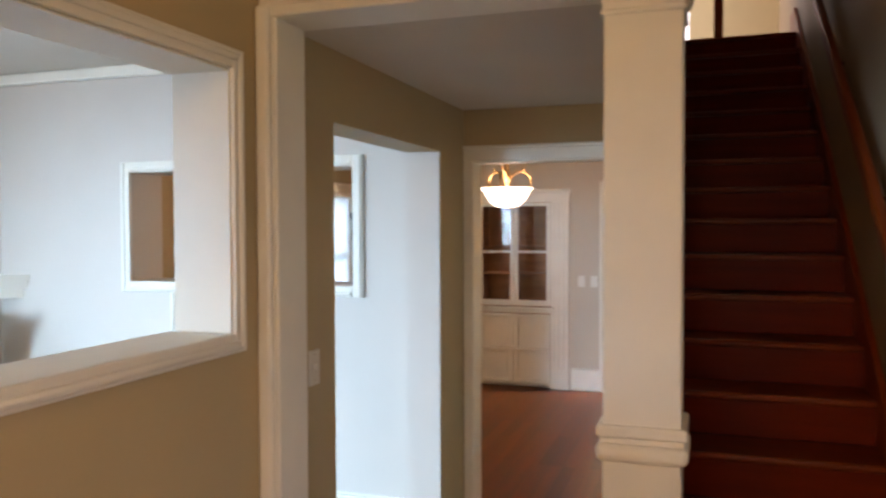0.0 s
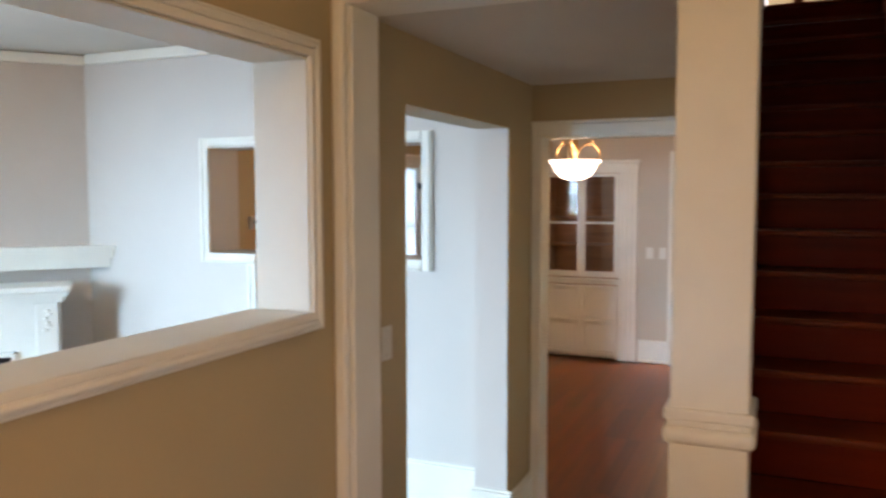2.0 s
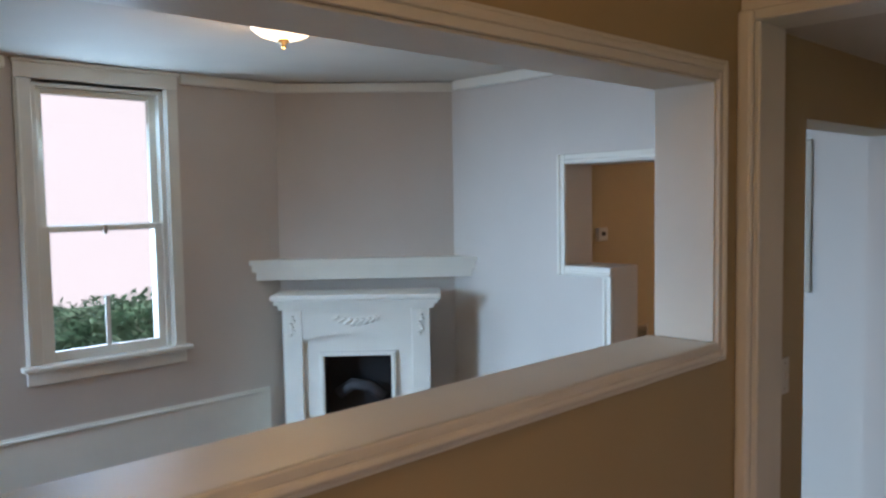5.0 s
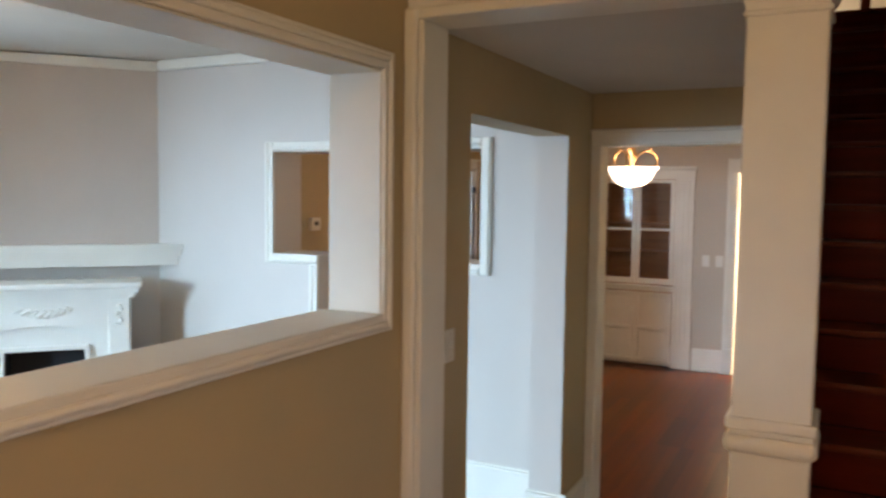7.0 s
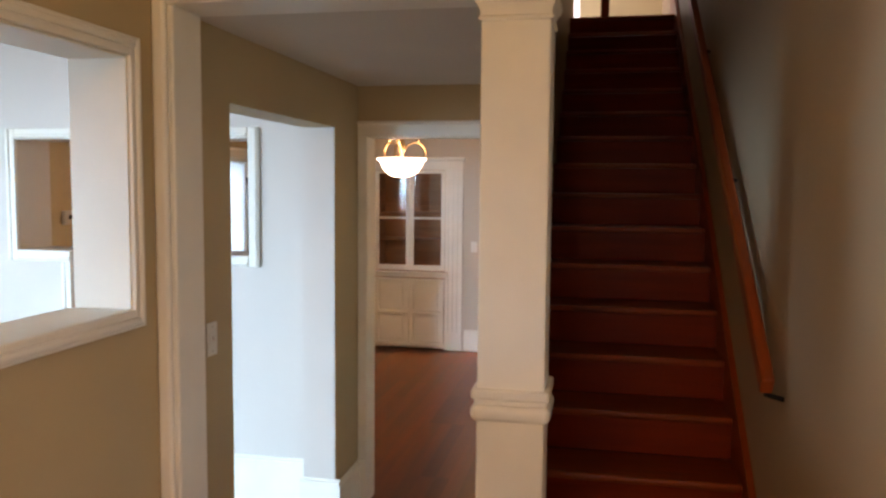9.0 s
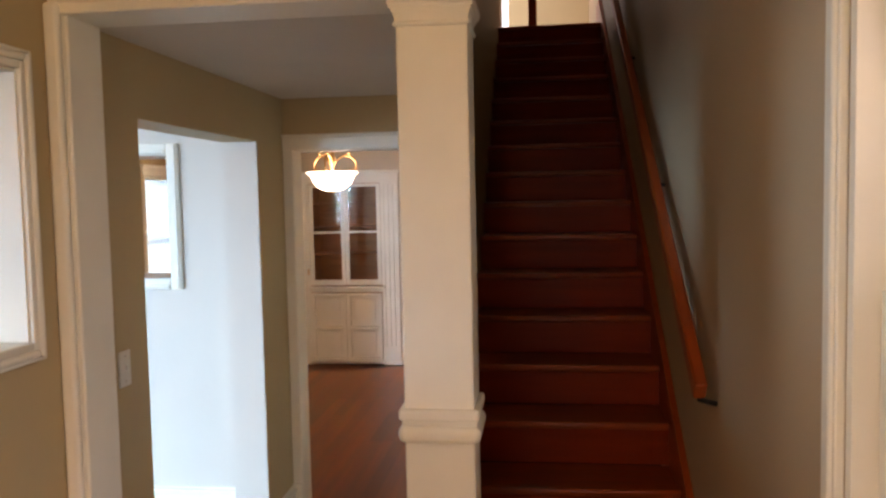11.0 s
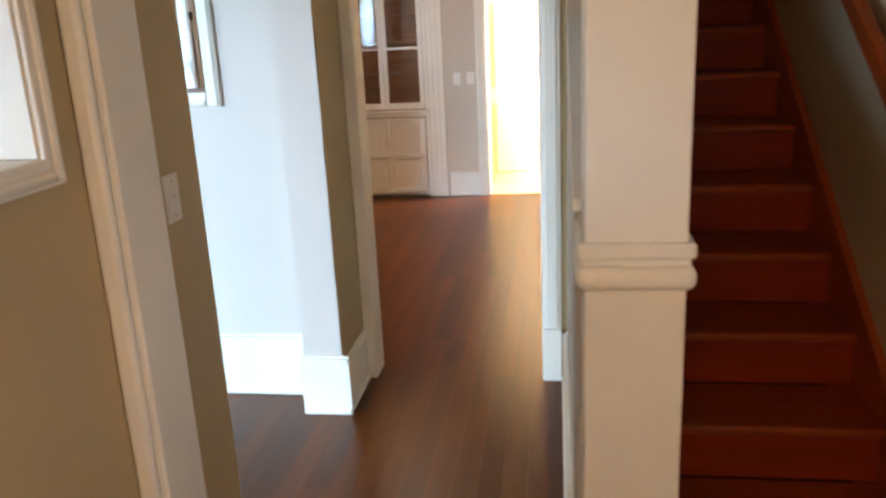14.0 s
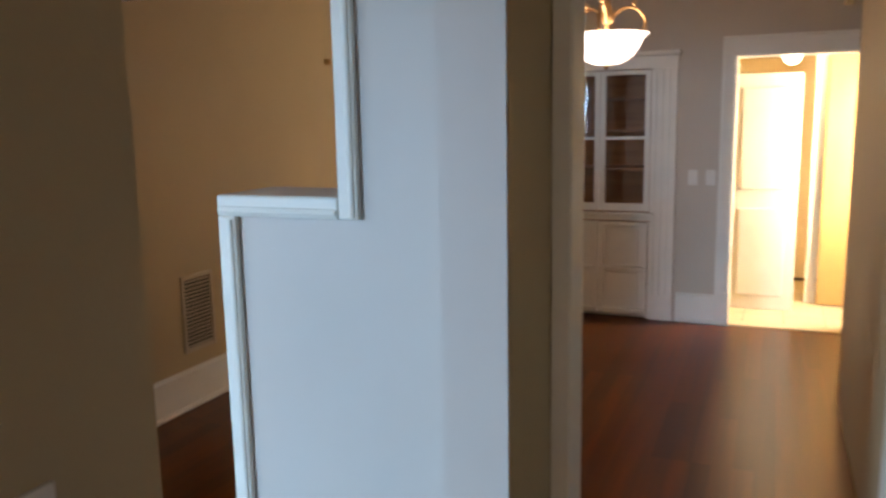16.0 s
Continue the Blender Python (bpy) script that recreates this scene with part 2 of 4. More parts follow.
def walled(axis, t0, t1, u0, u1, z0, z1, holes):
    """One wall from u0 to u1 and z0 to z1, t0 to t1 thick, with holes (from, to, bottom, top) that go right through."""
    us = sorted({u0, u1, *(min(max(h[i], u0), u1) for h in holes for i in (0, 1))})
    zs = sorted({z0, z1, *(min(max(h[i], z0), z1) for h in holes for i in (2, 3))})
    bm, vs = bmesh.new(), {}

    def v(i, k, t):
        if (i, k, t) not in vs:
            vs[i, k, t] = bm.verts.new((t, us[i], zs[k]) if axis == "y" else (us[i], t, zs[k]))
        return vs[i, k, t]

    def full(i, k):
        if not (0 <= i < len(us) - 1 and 0 <= k < len(zs) - 1):
            return False
        u, z = (us[i] + us[i + 1]) / 2, (zs[k] + zs[k + 1]) / 2
        return not any(h[0] < u < h[1] and h[2] < z < h[3] for h in holes)

    for i in range(len(us) - 1):
        for k in range(len(zs) - 1):
            if full(i, k):
                for t in (t0, t1):
                    bm.faces.new((v(i, k, t), v(i + 1, k, t), v(i + 1, k + 1, t), v(i, k + 1, t)))
                for di, dk, a, b in ((-1, 0, (0, 0), (0, 1)), (1, 0, (1, 0), (1, 1)), (0, -1, (0, 0), (1, 0)), (0, 1, (0, 1), (1, 1))):
                    if not full(i + di, k + dk):
                        bm.faces.new((v(i + a[0], k + a[1], t0), v(i + b[0], k + b[1], t0), v(i + b[0], k + b[1], t1), v(i + a[0], k + a[1], t1)))
    bmesh.ops.recalc_face_normals(bm, faces=bm.faces)
    return bm


# ---------------------------------------------------------------- plan, in metres
XL, XLB = -0.68, -0.85          # wall between living room and hall: hall face, living face
XH, XS = 0.265, 0.335             # wall between hall and stairs
XR = 1.26                       # right wall of foyer and stairs
XW = -4.47                      # window wall of the living room
YT, YTB = 3.11, 3.38            # wall between living and dining room
YE, YEB = 3.31, 3.43            # end wall of the hall
YD = 7.50                       # far wall of the dining room
XDL = -3.16                     # left wall of the dining room
YF = -2.2                       # front wall of the house
ZH, ZL, ZD, ZF = 2.33, 2.66, 2.62, 2.70
SILL, HEAD = 1.43, 2.148        # opening between foyer and living room
RISE, RUN, STEPS, Y1 = 0.195, 0.286, 17, 1.87
ZU = RISE * STEPS
YU = Y1 + RUN * (STEPS - 1)

# ---------------------------------------------------------------- walls
SX0, SX1, SX2, SX3, SZ, SZT = -2.655, -1.229, -2.315, -1.643, 1.405, 2.036   # stepped opening
W = 0.062                       # width of the trim round it
YO = 1.16                       # far edge of that opening
DT = 2.08                       # height of the opening from hall to living room
HOLES_L = [(-0.62, YO, SILL - 0.03, HEAD), (1.785, 2.93, 0, DT)]
structure("wall_foyer_left", walled("y", XLB, XL, YF, YE, 0, ZF, HOLES_L), TAN, "tan painted plaster wall with a wide opening", "wall")
structure("wall_living_back", walled("y", XLB - 0.006, XLB - 0.001, YF, 2.924, 0, ZL, HOLES_L), GREIGE, "pale grey painted face of the living room wall", "wall")
structure("wall_hall_jamb", boxes((XLB - 0.004, XL - 0.004, 2.923, 2.929, 0, DT), (XLB - 0.006, XLB - 0.001, 2.924, YT, 0, ZL)),
          GREIGE, "pale grey painted end of the hall wall", "wall")
structure("wall_living_far", walled("x", YT, YTB, XW, XLB - 0.007, 0, ZF, [(SX0, SX1, SZ, SZT), (SX2, SX3, 0, SZ + 0.001)]),
          GREIGE, "pale painted wall with a stepped opening to the dining room", "wall")
structure("wall_living_window", walled("y", XW - 0.2, XW, YF, 3.4, 0, ZF, [(0.56, 1.355, 0.87, 2.53)]), ROSEGREY, "warm grey wall with a tall window", "wall")
bm = bmesh.new()
prism(bm, [(XW, 2.164), (XW + 0.81, YT), (XW, YT)], "z", 0, ZL)
structure("wall_living_diagonal", bm, ROSEGREY, "warm grey diagonal chimney breast across the corner", "wall")
structure("wall_front", walled("x", YF - 0.2, YF, XW - 0.2, XR + 0.16, 0, ZF, [(-4.40, -3.50, 0.7, 2.4), (-0.12, 0.72, 0, 2.2)]), TAN, "plain front wall of the house", "wall")
structure("wall_right", walled("y", XR, XR + 0.16, YF, 8.6, 0, 5.6, [(-0.05, 0.84, 0.84, 2.3)]), TAUPE, "warm taupe painted wall along the stairs", "wall")
bm = bmesh.new()
slope = RISE / RUN
ZK0, YK0, SK = 1.235, 1.50, 0.54
zk = ZK0 + SK * (YE - YK0)
prism(bm, [(YK0, 0), (YE, 0), (YE, zk), (YK0, ZK0)], "x", 0.291, XS - 0.012)
structure("wall_stair_knee", bm, BEIGE, "beige painted sloping knee wall beside the stairs", "wall")
structure("wall_stair_upper", boxes((XH, XS - 0.02, 1.48, 7.4, ZH + 0.001, 5.6), (XH, XS - 0.02, YEB, 6.0, 0, ZH)), TAN, "tan painted wall of the stairwell", "wall")
structure("wall_hall_end", walled("x", YE, YEB, XLB, XH + 0.05, 0, ZF, [(-0.625, 0.176, 0, 2.06)]), TAN, "tan painted wall with a cased opening to the dining room", "wall")
structure("wall_dining_far", walled("x", YD, YD + 0.14, XDL - 0.16, 0.8, 0, ZF, [(-1.80, -1.015, 0, 2.0), (-0.405, 0.43, 0, 2.035)]), BEIGE, "beige painted dining room wall", "wall")
structure("wall_dining_left", walled("y", XDL - 0.16, XDL, YTB, YD, 0, ZF, [(6.50, 7.20, 0.85, 2.07)]), TAN, "tan painted dining room wall with a window", "wall")
structure("wall_dining_right", boxes((0.62, 0.74, 6.0, YD, 0, ZF), (XS - 0.02, 0.62, 5.94, 6.0, 0, ZF)), TAN, "tan painted wall", "wall")
structure("wall_kitchen", boxes(
    (-0.95, -0.85, YD + 0.14, 9.6, 0, 2.3), (0.85, 0.95, YD + 0.14, 9.6, 0, 2.3), (-0.95, 0.95, 9.6, 9.7, 0, 2.3)),
    CREAM, "cream painted kitchen passage walls", "wall")
structure("wall_upper_floor", boxes((XS, XR, 8.6, 8.7, ZU, 5.6), (XH, XR, 1.36, 1.48, ZF, 5.6)), CREAM, "cream wall at the head of the stairs", "wall")

# ceilings and floors
structure("ceiling_hall", boxes((XL, XH + 0.05, 1.5, YE, ZH, ZH + 0.08)), CEIL, "low flat plaster hall ceiling", "ceiling")
structure("ceiling_foyer", boxes((XLB, XR + 0.16, YF - 0.2, 1.48, ZF, ZF + 0.08)), CEIL, "flat plaster foyer ceiling", "ceiling")
structure("ceiling_living", boxes((XW - 0.2, XLB - 0.001, YF - 0.2, YT, ZL, ZL + 0.08)), CEIL, "flat white living room ceiling", "ceiling")
structure("ceiling_dining", boxes((XDL - 0.16, XH, YTB, YD + 0.14, ZD, ZD + 0.07), (XH, 0.74, 6.0, YD + 0.14, ZD, ZD + 0.07)), CEIL, "flat dining room ceiling", "ceiling")
structure("ceiling_kitchen", boxes((-0.95, 0.95, YD + 0.14, 9.7, 2.14, 2.2)), CEIL, "low kitchen ceiling", "ceiling")
structure("ceiling_stairs", boxes((XH, XR + 0.16, 1.36, 8.7, 5.6, 5.68)), CEIL, "stairwell ceiling", "ceiling")
structure("floor_upper", boxes((XS, XR, YU + RUN, 8.6, ZU - 0.2, ZU - 0.005)), STAIRWOOD, "dark upper landing floor", "floor")
floor = structure("floor", boxes((XW - 0.2, XR + 0.16, YF - 0.2, YD + 0.14, -0.12, -0.014)), SUBFLOOR, "brown varnished narrow floor boards", "floor")
kfloor = structure("floor_kitchen", boxes((-0.95, 0.95, YD + 0.14, 9.7, -0.12, -0.006)), SUBFLOOR, "cream tiled kitchen floor", "floor")
def sheen(name, colour, strength):
    m = bpy.data.materials.new(name)
    m.use_nodes = True
    n, l = links(m)
    e = n.new("ShaderNodeEmission")
    e.inputs["Color"].default_value, e.inputs["Strength"].default_value = (*colour, 1), strength
    l.new(e.outputs[0], n["Material Output"].inputs["Surface"])
    return m


BRIGHT = sheen("bright_overcast_sky", (0.93, 0.97, 1.0), 3.0)
structure("backdrop", boxes((-16.2, -16, -80, 80, -0.4, 60), (80, 80.2, -80, 80, -0.4, 60), (-80, 80, -80.2, -80, -0.4, 60), (-80, 80, 80, 80.2, -0.4, 60)), BRIGHT, "bright overcast sky all round", "sky")
ground = structure("ground", boxes((-400, 400, -400, 400, -0.5, -0.3)), GRASS, "grassy ground around the house", "ground")


# ---------------------------------------------------------------- trim
def bar_y(bm, x, y0, y1, z0, z1, out, bev=0.008):
    """A strip on a wall facing +x or -x that stands out by out."""
    box(bm, min(x, x + out), max(x, x + out), y0, y1, z0, z1, bev, 2)


def bar_x(bm, y, x0, x1, z0, z1, out, bev=0.008):
    box(bm, x0, x1, min(y, y + out), max(y, y + out), z0, z1, bev, 2)


def baseboard(name, runs, h=0.25, label="tall white painted baseboard"):
    """runs: (axis, wall place, from, to, way out)."""
    bm = bmesh.new()
    for axis, w, a, b, s in runs:
        f = bar_y if axis == "y" else bar_x
        f(bm, w, a, b, 0.0, h - 0.035, 0.018 * s, 0.002)
        f(bm, w, a, b, h - 0.035, h - 0.012, 0.026 * s, 0.008)
        f(bm, w, a, b, h - 0.012, h, 0.012 * s, 0.004)
        f(bm, w, a, b, 0.0, 0.03, 0.030 * s, 0.010)
    return structure(name, bm, WHITE, label, "baseboard")


baseboard("baseboard_hall", [("y", XL, 2.95, YE - 0.02, 1), ("y", XL, 1.5, 1.785, 1), ("y", 0.291, 1.53, YE - 0.02, -1)])
baseboard("baseboard_jamb", [("x", 2.923, XLB - 0.02, XL + 0.03, -1)], 0.275)
baseboard("baseboard_near_jamb", [("x", 1.785, XLB, XL + 0.02, 1)], 0.25)
baseboard("baseboard_foyer", [("y", XL, YF, 1.28, 1), ("y", XR, YF, 0.4, -1)])
baseboard("baseboard_living", [("x", YT, SX3 + W, XLB - 0.03, -1), ("x", YT, -3.5, SX2 - W, -1)], 0.30)
baseboard("baseboard_window_wall", [("y", XW, YF, 2.045, 1)], 0.53, "high white painted skirting board under the window")
baseboard("baseboard_dining", [("y", XDL, YTB, YD, 1), ("x", YD, -0.80, -0.512, -1), ("x", YD, XDL, -2.0, -1)], 0.235)


def frame_trim(name, axis, wall, s, a, b, z0, z1, w, label, out=0.03, sides="ltrb", parent=None):
    """Moulded trim round an opening from a to b and z0 to z1; a wide flat band, an outer bead and an inner bead."""
    bm = bmesh.new()
    f = bar_y if axis == "y" else bar_x
    for lo, hi, o, bv in ((0.0, 0.022, out * 0.7, 0.004), (0.022, w - 0.009, out, 0.010), (w - 0.009, w, out * 0.6, 0.003)):
        if "l" in sides:
            f(bm, wall, a - hi, a - lo, z0 - (hi if "b" in sides else 0), z1 + (hi if "t" in sides else 0), out and s * o, bv)
        if "r" in sides:
            f(bm, wall, b + lo, b + hi, z0 - (hi if "b" in sides else 0), z1 + (hi if "t" in sides else 0), s * o, bv)
        if "t" in sides:
            f(bm, wall, a - lo, b + lo, z1 + lo, z1 + hi, s * o * 0.985, bv)
        if "b" in sides:
            f(bm, wall, a - lo, b + lo, z0 - hi, z0 - lo, s * o * 0.985, bv)
    if parent:
        return part(name, bm, WHITE, parent)
    return structure(name, bm, WHITE, label, "trim")


# opening between foyer and living room: trim, lining and sill
frame_trim("trim_foyer_opening", "y", XL, 1, -0.62, YO, SILL, HEAD, 0.054, "cream white moulded frame round the wall opening", 0.022, "ltrb")
structure("lining_foyer_opening", boxes(
    (XLB - 0.01, XL + 0.004, YO - 0.006, YO + 0.0005, SILL, HEAD), (XLB - 0.01, XL + 0.004, -0.6205, -0.614, SILL, HEAD), (XLB - 0.01, XL + 0.004, -0.614, YO - 0.006, HEAD - 0.008, HEAD - 0.0005), bev=0.002),
    WHITE, "white painted lining of the wall opening", "trim")
bm = bmesh.new()
box(bm, XLB - 0.03, XL + 0.012, -0.6195, YO - 0.0065, SILL - 0.03, SILL, 0.005, 2)
structure("sill_foyer_opening", bm, WHITE, "cream white painted sill board of the wall opening", "sill")

# beam, left post, column
structure("beam", boxes((XL, 0.49, 1.30, 1.49, ZH - 0.012, ZH + 0.02), (XL, 0.48, 1.31, 1.485, ZH + 0.02, ZF), bev=0.004), WHITE, "white painted beam across the hall entrance", "beam")
bm = bmesh.new()
box(bm, XL, -0.622, 1.31, 1.48, 0, ZH - 0.012, 0.004)
box(bm, XL, -0.634, 1.283, 1.31, 0, ZH + 0.02, 0.012, 3)
structure("post_left", bm, WHITE, "white painted half post against the wall", "post")
column = empty("column", (0.39, 1.41, 0), "square white painted wooden column with a moulded band", "column", kind="structure")
part("shaft", boxes((0.297, 0.488, 1.325, 1.505, 0, ZH - 0.012), bev=0.004, seg=2), WHITE, column)
part("plinth", boxes((0.282, 0.503, 1.31, 1.52, 0, 0.24), bev=0.006, seg=2), WHITE, column)
bm = bmesh.new()
box(bm, 0.279, 0.506, 1.307, 1.523, 1.124, 1.172, 0.020, 4)
box(bm, 0.290, 0.495, 1.318, 1.512, 1.172, 1.188, 0.003)
box(bm, 0.282, 0.503, 1.310, 1.520, 1.188, 1.219, 0.007, 2)
part("band", bm, WHITE, column)
bm = bmesh.new()
box(bm, 0.289, 0.496, 1.317, 1.513, 2.243, 2.258, 0.006, 3)
for q in range(5):
    w = 0.002 + 0.014 * (q / 4) ** 2
    box(bm, 0.297 - w, 0.488 + w, 1.325 - w, 1.505 + w, 2.258 + 0.008 * q, 2.266 + 0.008 * q)
box(bm, 0.277, 0.508, 1.305, 1.525, 2.298, ZH - 0.013, 0.004, 2)
part("capital", bm, WHITE, column)

# sloping cap on the knee wall
bm = bmesh.new()
prism(bm, [(YK0 + 0.006, ZK0 + 0.002), (YE - 0.002, zk + 0.002), (YE - 0.002, zk + 0.028), (YK0 + 0.006, ZK0 + 0.028)], "x", 0.279, XS + 0.008)
structure("trim_knee_cap", bm, WHITE, "white sloping cap board on the knee wall", "trim")


# cased openings
def casing(name, wall, s, a, b, top, label, wl, wr, head=0.07):
    t = empty(name, ((a + b) / 2, wall, 0), label, "door casing", kind="structure")
    for lo, hi in ((a - wl, a), (b, b + wr)):
        bm = bmesh.new()
        bar_x(bm, wall, lo, hi, 0.26, top, s * 0.020, 0.003)
        if hi - lo > 0.08:
            for q in (0.014, (hi - lo) / 2 - 0.012, hi - lo - 0.038):
                bar_x(bm, wall, lo + q, lo + q + 0.024, 0.26, top, s * 0.028, 0.006)
        bar_x(bm, wall, lo, hi, 0, 0.26, s * 0.032, 0.005)
        part("jamb_trim", bm, WHITE, t)
    bm = bmesh.new()
    bar_x(bm, wall, a - wl, b + wr, top, top + head, s * 0.024, 0.004)
    bar_x(bm, wall, a - wl, b + wr, top + head, top + head + 0.018, s * 0.040, 0.006)
    part("head_trim", bm, WHITE, t)
    return t


c1 = casing("casing_dining", YE, -1, -0.625, 0.176, 2.06, "white painted casing round the dining room opening", 0.052, 0.086, 0.06)
structure("lining_dining_opening", boxes((-0.632, -0.622, YE - 0.012, YEB + 0.01, 0, 2.06), (0.173, 0.183, YE - 0.012, YEB + 0.01, 0, 2.06), (-0.622, 0.173, YE - 0.012, YEB + 0.01, 2.051, 2.0595), bev=0.002), WHITE, "white lining of the dining room opening", "trim")
c2 = casing("casing_kitchen", YD, -1, -0.405, 0.43, 2.035, "white fluted casing round the kitchen doorway", 0.105, 0.105, 0.12)
structure("lining_kitchen_opening", boxes((-0.412, -0.402, YD - 0.012, YD + 0.15, 0, 2.035), (0.427, 0.437, YD - 0.012, YD + 0.15, 0, 2.035), (-0.402, 0.427, YD - 0.012, YD + 0.15, 2.026, 2.0345), bev=0.002), WHITE, "white lining of the kitchen doorway", "trim")

# stepped opening
TO = empty("trim_stepped_opening", (-1.95, YT, 0), "white moulded trim round the stepped opening", "trim", kind="structure")
for nm, x0, x1, z0, z1 in (("trim_strip", SX0 - W, SX0, SZ - W, SZT + W), ("trim_strip", SX0, SX1, SZT, SZT + W), ("trim_strip", SX1, SX1 + W, SZ - W, SZT + W),
                           ("trim_strip", SX0, SX2, SZ - W, SZ), ("trim_strip", SX3, SX1, SZ - W, SZ), ("trim_strip", SX2 - W, SX2, 0, SZ - W), ("trim_strip", SX3, SX3 + W, 0, SZ - W)):
    bm = bmesh.new()
    bar_x(bm, YT, x0, x1, z0, z1, -0.022, 0.006)
    if x1 - x0 > z1 - z0:
        bar_x(bm, YT, x0 + 0.004, x1 - 0.004, z0 + 0.008, z0 + 0.030, -0.030, 0.008)
    else:
        q = 0.032 if x0 > -2 else 0.008
        bar_x(bm, YT, x0 + q, x0 + q + 0.022, z0 + 0.004, z1 - 0.004, -0.030, 0.008)
    part(nm, bm, WHITE, TO)

# crown moulding in the living room
bm = bmesh.new()
bar_y(bm, XW, YF, 0.44, ZL - 0.07, ZL - 0.001, 0.05, 0.012)
bar_y(bm, XW, 1.45, 2.14, ZL - 0.07, ZL - 0.001, 0.05, 0.012)
bar_x(bm, YT, XW + 0.86, XLB - 0.01, ZL - 0.07, ZL - 0.001, -0.05, 0.012)
d = Vector((0.81, 0.866, 0)).normalized()
nrm = Vector((d.y, -d.x, 0))
p0, p1 = Vector((XW, 2.164, 0)), Vector((XW + 0.81, YT, 0))
prism(bm, [tuple((p0)[:2]), tuple((p1)[:2]), tuple((p1 + nrm * 0.05)[:2]), tuple((p0 + nrm * 0.05)[:2])], "z", ZL - 0.069, ZL - 0.010)
structure("crown_moulding", bm, WHITE, "white crown moulding under the living room ceiling", "moulding")


# ---------------------------------------------------------------- windows
def sash_window(name, axis, wall, s, a, b, z0, z1, meet, depth, label, casing_w=0.12, muntin_low=False, shade=False, inset=(0.05, 0.09)):
    """A double-hung window in a wall whose room face lies at wall; s points into the room."""
    mid = ((wall, (a + b) / 2, z0) if axis == "y" else ((a + b) / 2, wall, z0))
    t = empty(name, mid, label, "window", kind="structure")
    f = bar_y if axis == "y" else bar_x
    bm = bmesh.new()
    for lo, hi in ((a - casing_w, a), (b, b + casing_w)):
        f(bm, wall, lo, hi, z0, z1 + 0.02, s * 0.020, 0.004)
        f(bm, wall, lo + 0.008, lo + 0.028, z0, z1 + 0.02, s * 0.030, 0.007)
    f(bm, wall, a - casing_w, b + casing_w, z1 + 0.02, z1 + 0.11, s * 0.024, 0.004)
    f(bm, wall, a - casing_w - 0.01, b + casing_w + 0.01, z1 + 0.105, z1 + 0.125, s * 0.045, 0.006)
    part("window_frame", bm, WHITE, t)
    bm = bmesh.new()
    f(bm, wall - s * 0.04, a - casing_w - 0.03, b + casing_w + 0.03, z0 - 0.03, z0, s * 0.105, 0.008)
    f(bm, wall, a - casing_w, b + casing_w, z0 - 0.115, z0 - 0.03, s * 0.02, 0.005)
    part("window_sill", bm, WHITE, t)
    bm = bmesh.new()
    for lo, hi in ((a, a + 0.03), (b - 0.03, b)):
        f(bm, wall, lo, hi, z0, z1 + 0.02, -s * (depth), 0.002)
    f(bm, wall, a + 0.03, b - 0.03, z1 - 0.02, z1 + 0.02, -s * depth, 0.002)
    part("lining", bm, WHITE, t)
    for nm, lo, hi, off in (("lower_sash", z0, meet, inset[0]), ("upper_sash", meet - 0.03, z1 - 0.02, inset[1])):
        bm = bmesh.new()
        w0 = wall - s * off
        f(bm, w0, a + 0.03, a + 0.075, lo, hi, -s * 0.035, 0.004)
        f(bm, w0, b - 0.075, b - 0.03, lo, hi, -s * 0.035, 0.004)
        f(bm, w0, a + 0.075, b - 0.075, lo, lo + (0.06 if nm == "lower_sash" else 0.035), -s * 0.034, 0.004)
        f(bm, w0, a + 0.075, b - 0.075, hi - 0.035, hi, -s * 0.034, 0.004)
        if muntin_low and nm == "lower_sash":
            f(bm, w0, (a + b) / 2 - 0.014, (a + b) / 2 + 0.014, lo + 0.06, lo + 0.36, -s * 0.02, 0.004)
        sash = part(nm, bm, WHITE, t)
        bm = bmesh.new()
        f(bm, w0 - s * 0.015, a + 0.07, b - 0.07, lo + 0.03, hi - 0.03, -s * 0.004, 0)
        pane = part("pane", bm, CLEAR, sash)
        pane.visible_shadow = False
    if shade:
        bm = bmesh.new()
        f(bm, wall - s * 0.02, a + 0.032, b - 0.032, z0 + 0.01, z1 - 0.03, -s * 0.004, 0)
        part("shade", bm, SHADE, t)
    return t


w1 = sash_window("window_1", "y", XW, 1, 0.57, 1.345, 0.92, 2.53, 1.71, 0.2, "tall white double-hung window with clear panes", 0.09, True, inset=(0.012, 0.05))
sash_window("window_2", "y", XR, -1, -0.05, 0.84, 0.87, 2.28, 1.6, 0.16, "white double-hung window with a moulded casing", 0.078)
w3 = sash_window("window_3", "y", XDL, 1, 6.50, 7.20, 0.86, 2.05, 1.42, 0.16, "white window with its white roller shade drawn down, glowing with daylight", 0.03, False, True)
sash_window("window_4", "x", YF, 1, -4.40, -3.50, 0.72, 2.38, 1.55, 0.2, "wide front window of the living room", 0.11)
part("sash_lock", boxes((XW - 0.012, XW + 0.014, 0.945, 0.965, 1.655, 1.715), bev=0.004), GREYMETAL, w1, "small dark sash lock")
# no real rod: black strip drawn where the gap beside the roller shade is dark
part("gap_strip", tube(bmesh.new(), [(XDL + 0.004, 7.172, 1.02), (XDL + 0.004, 7.172, 1.83)], 0.007, 8), BLACK, w3, "black strip standing in for the dark gap beside the roller shade")
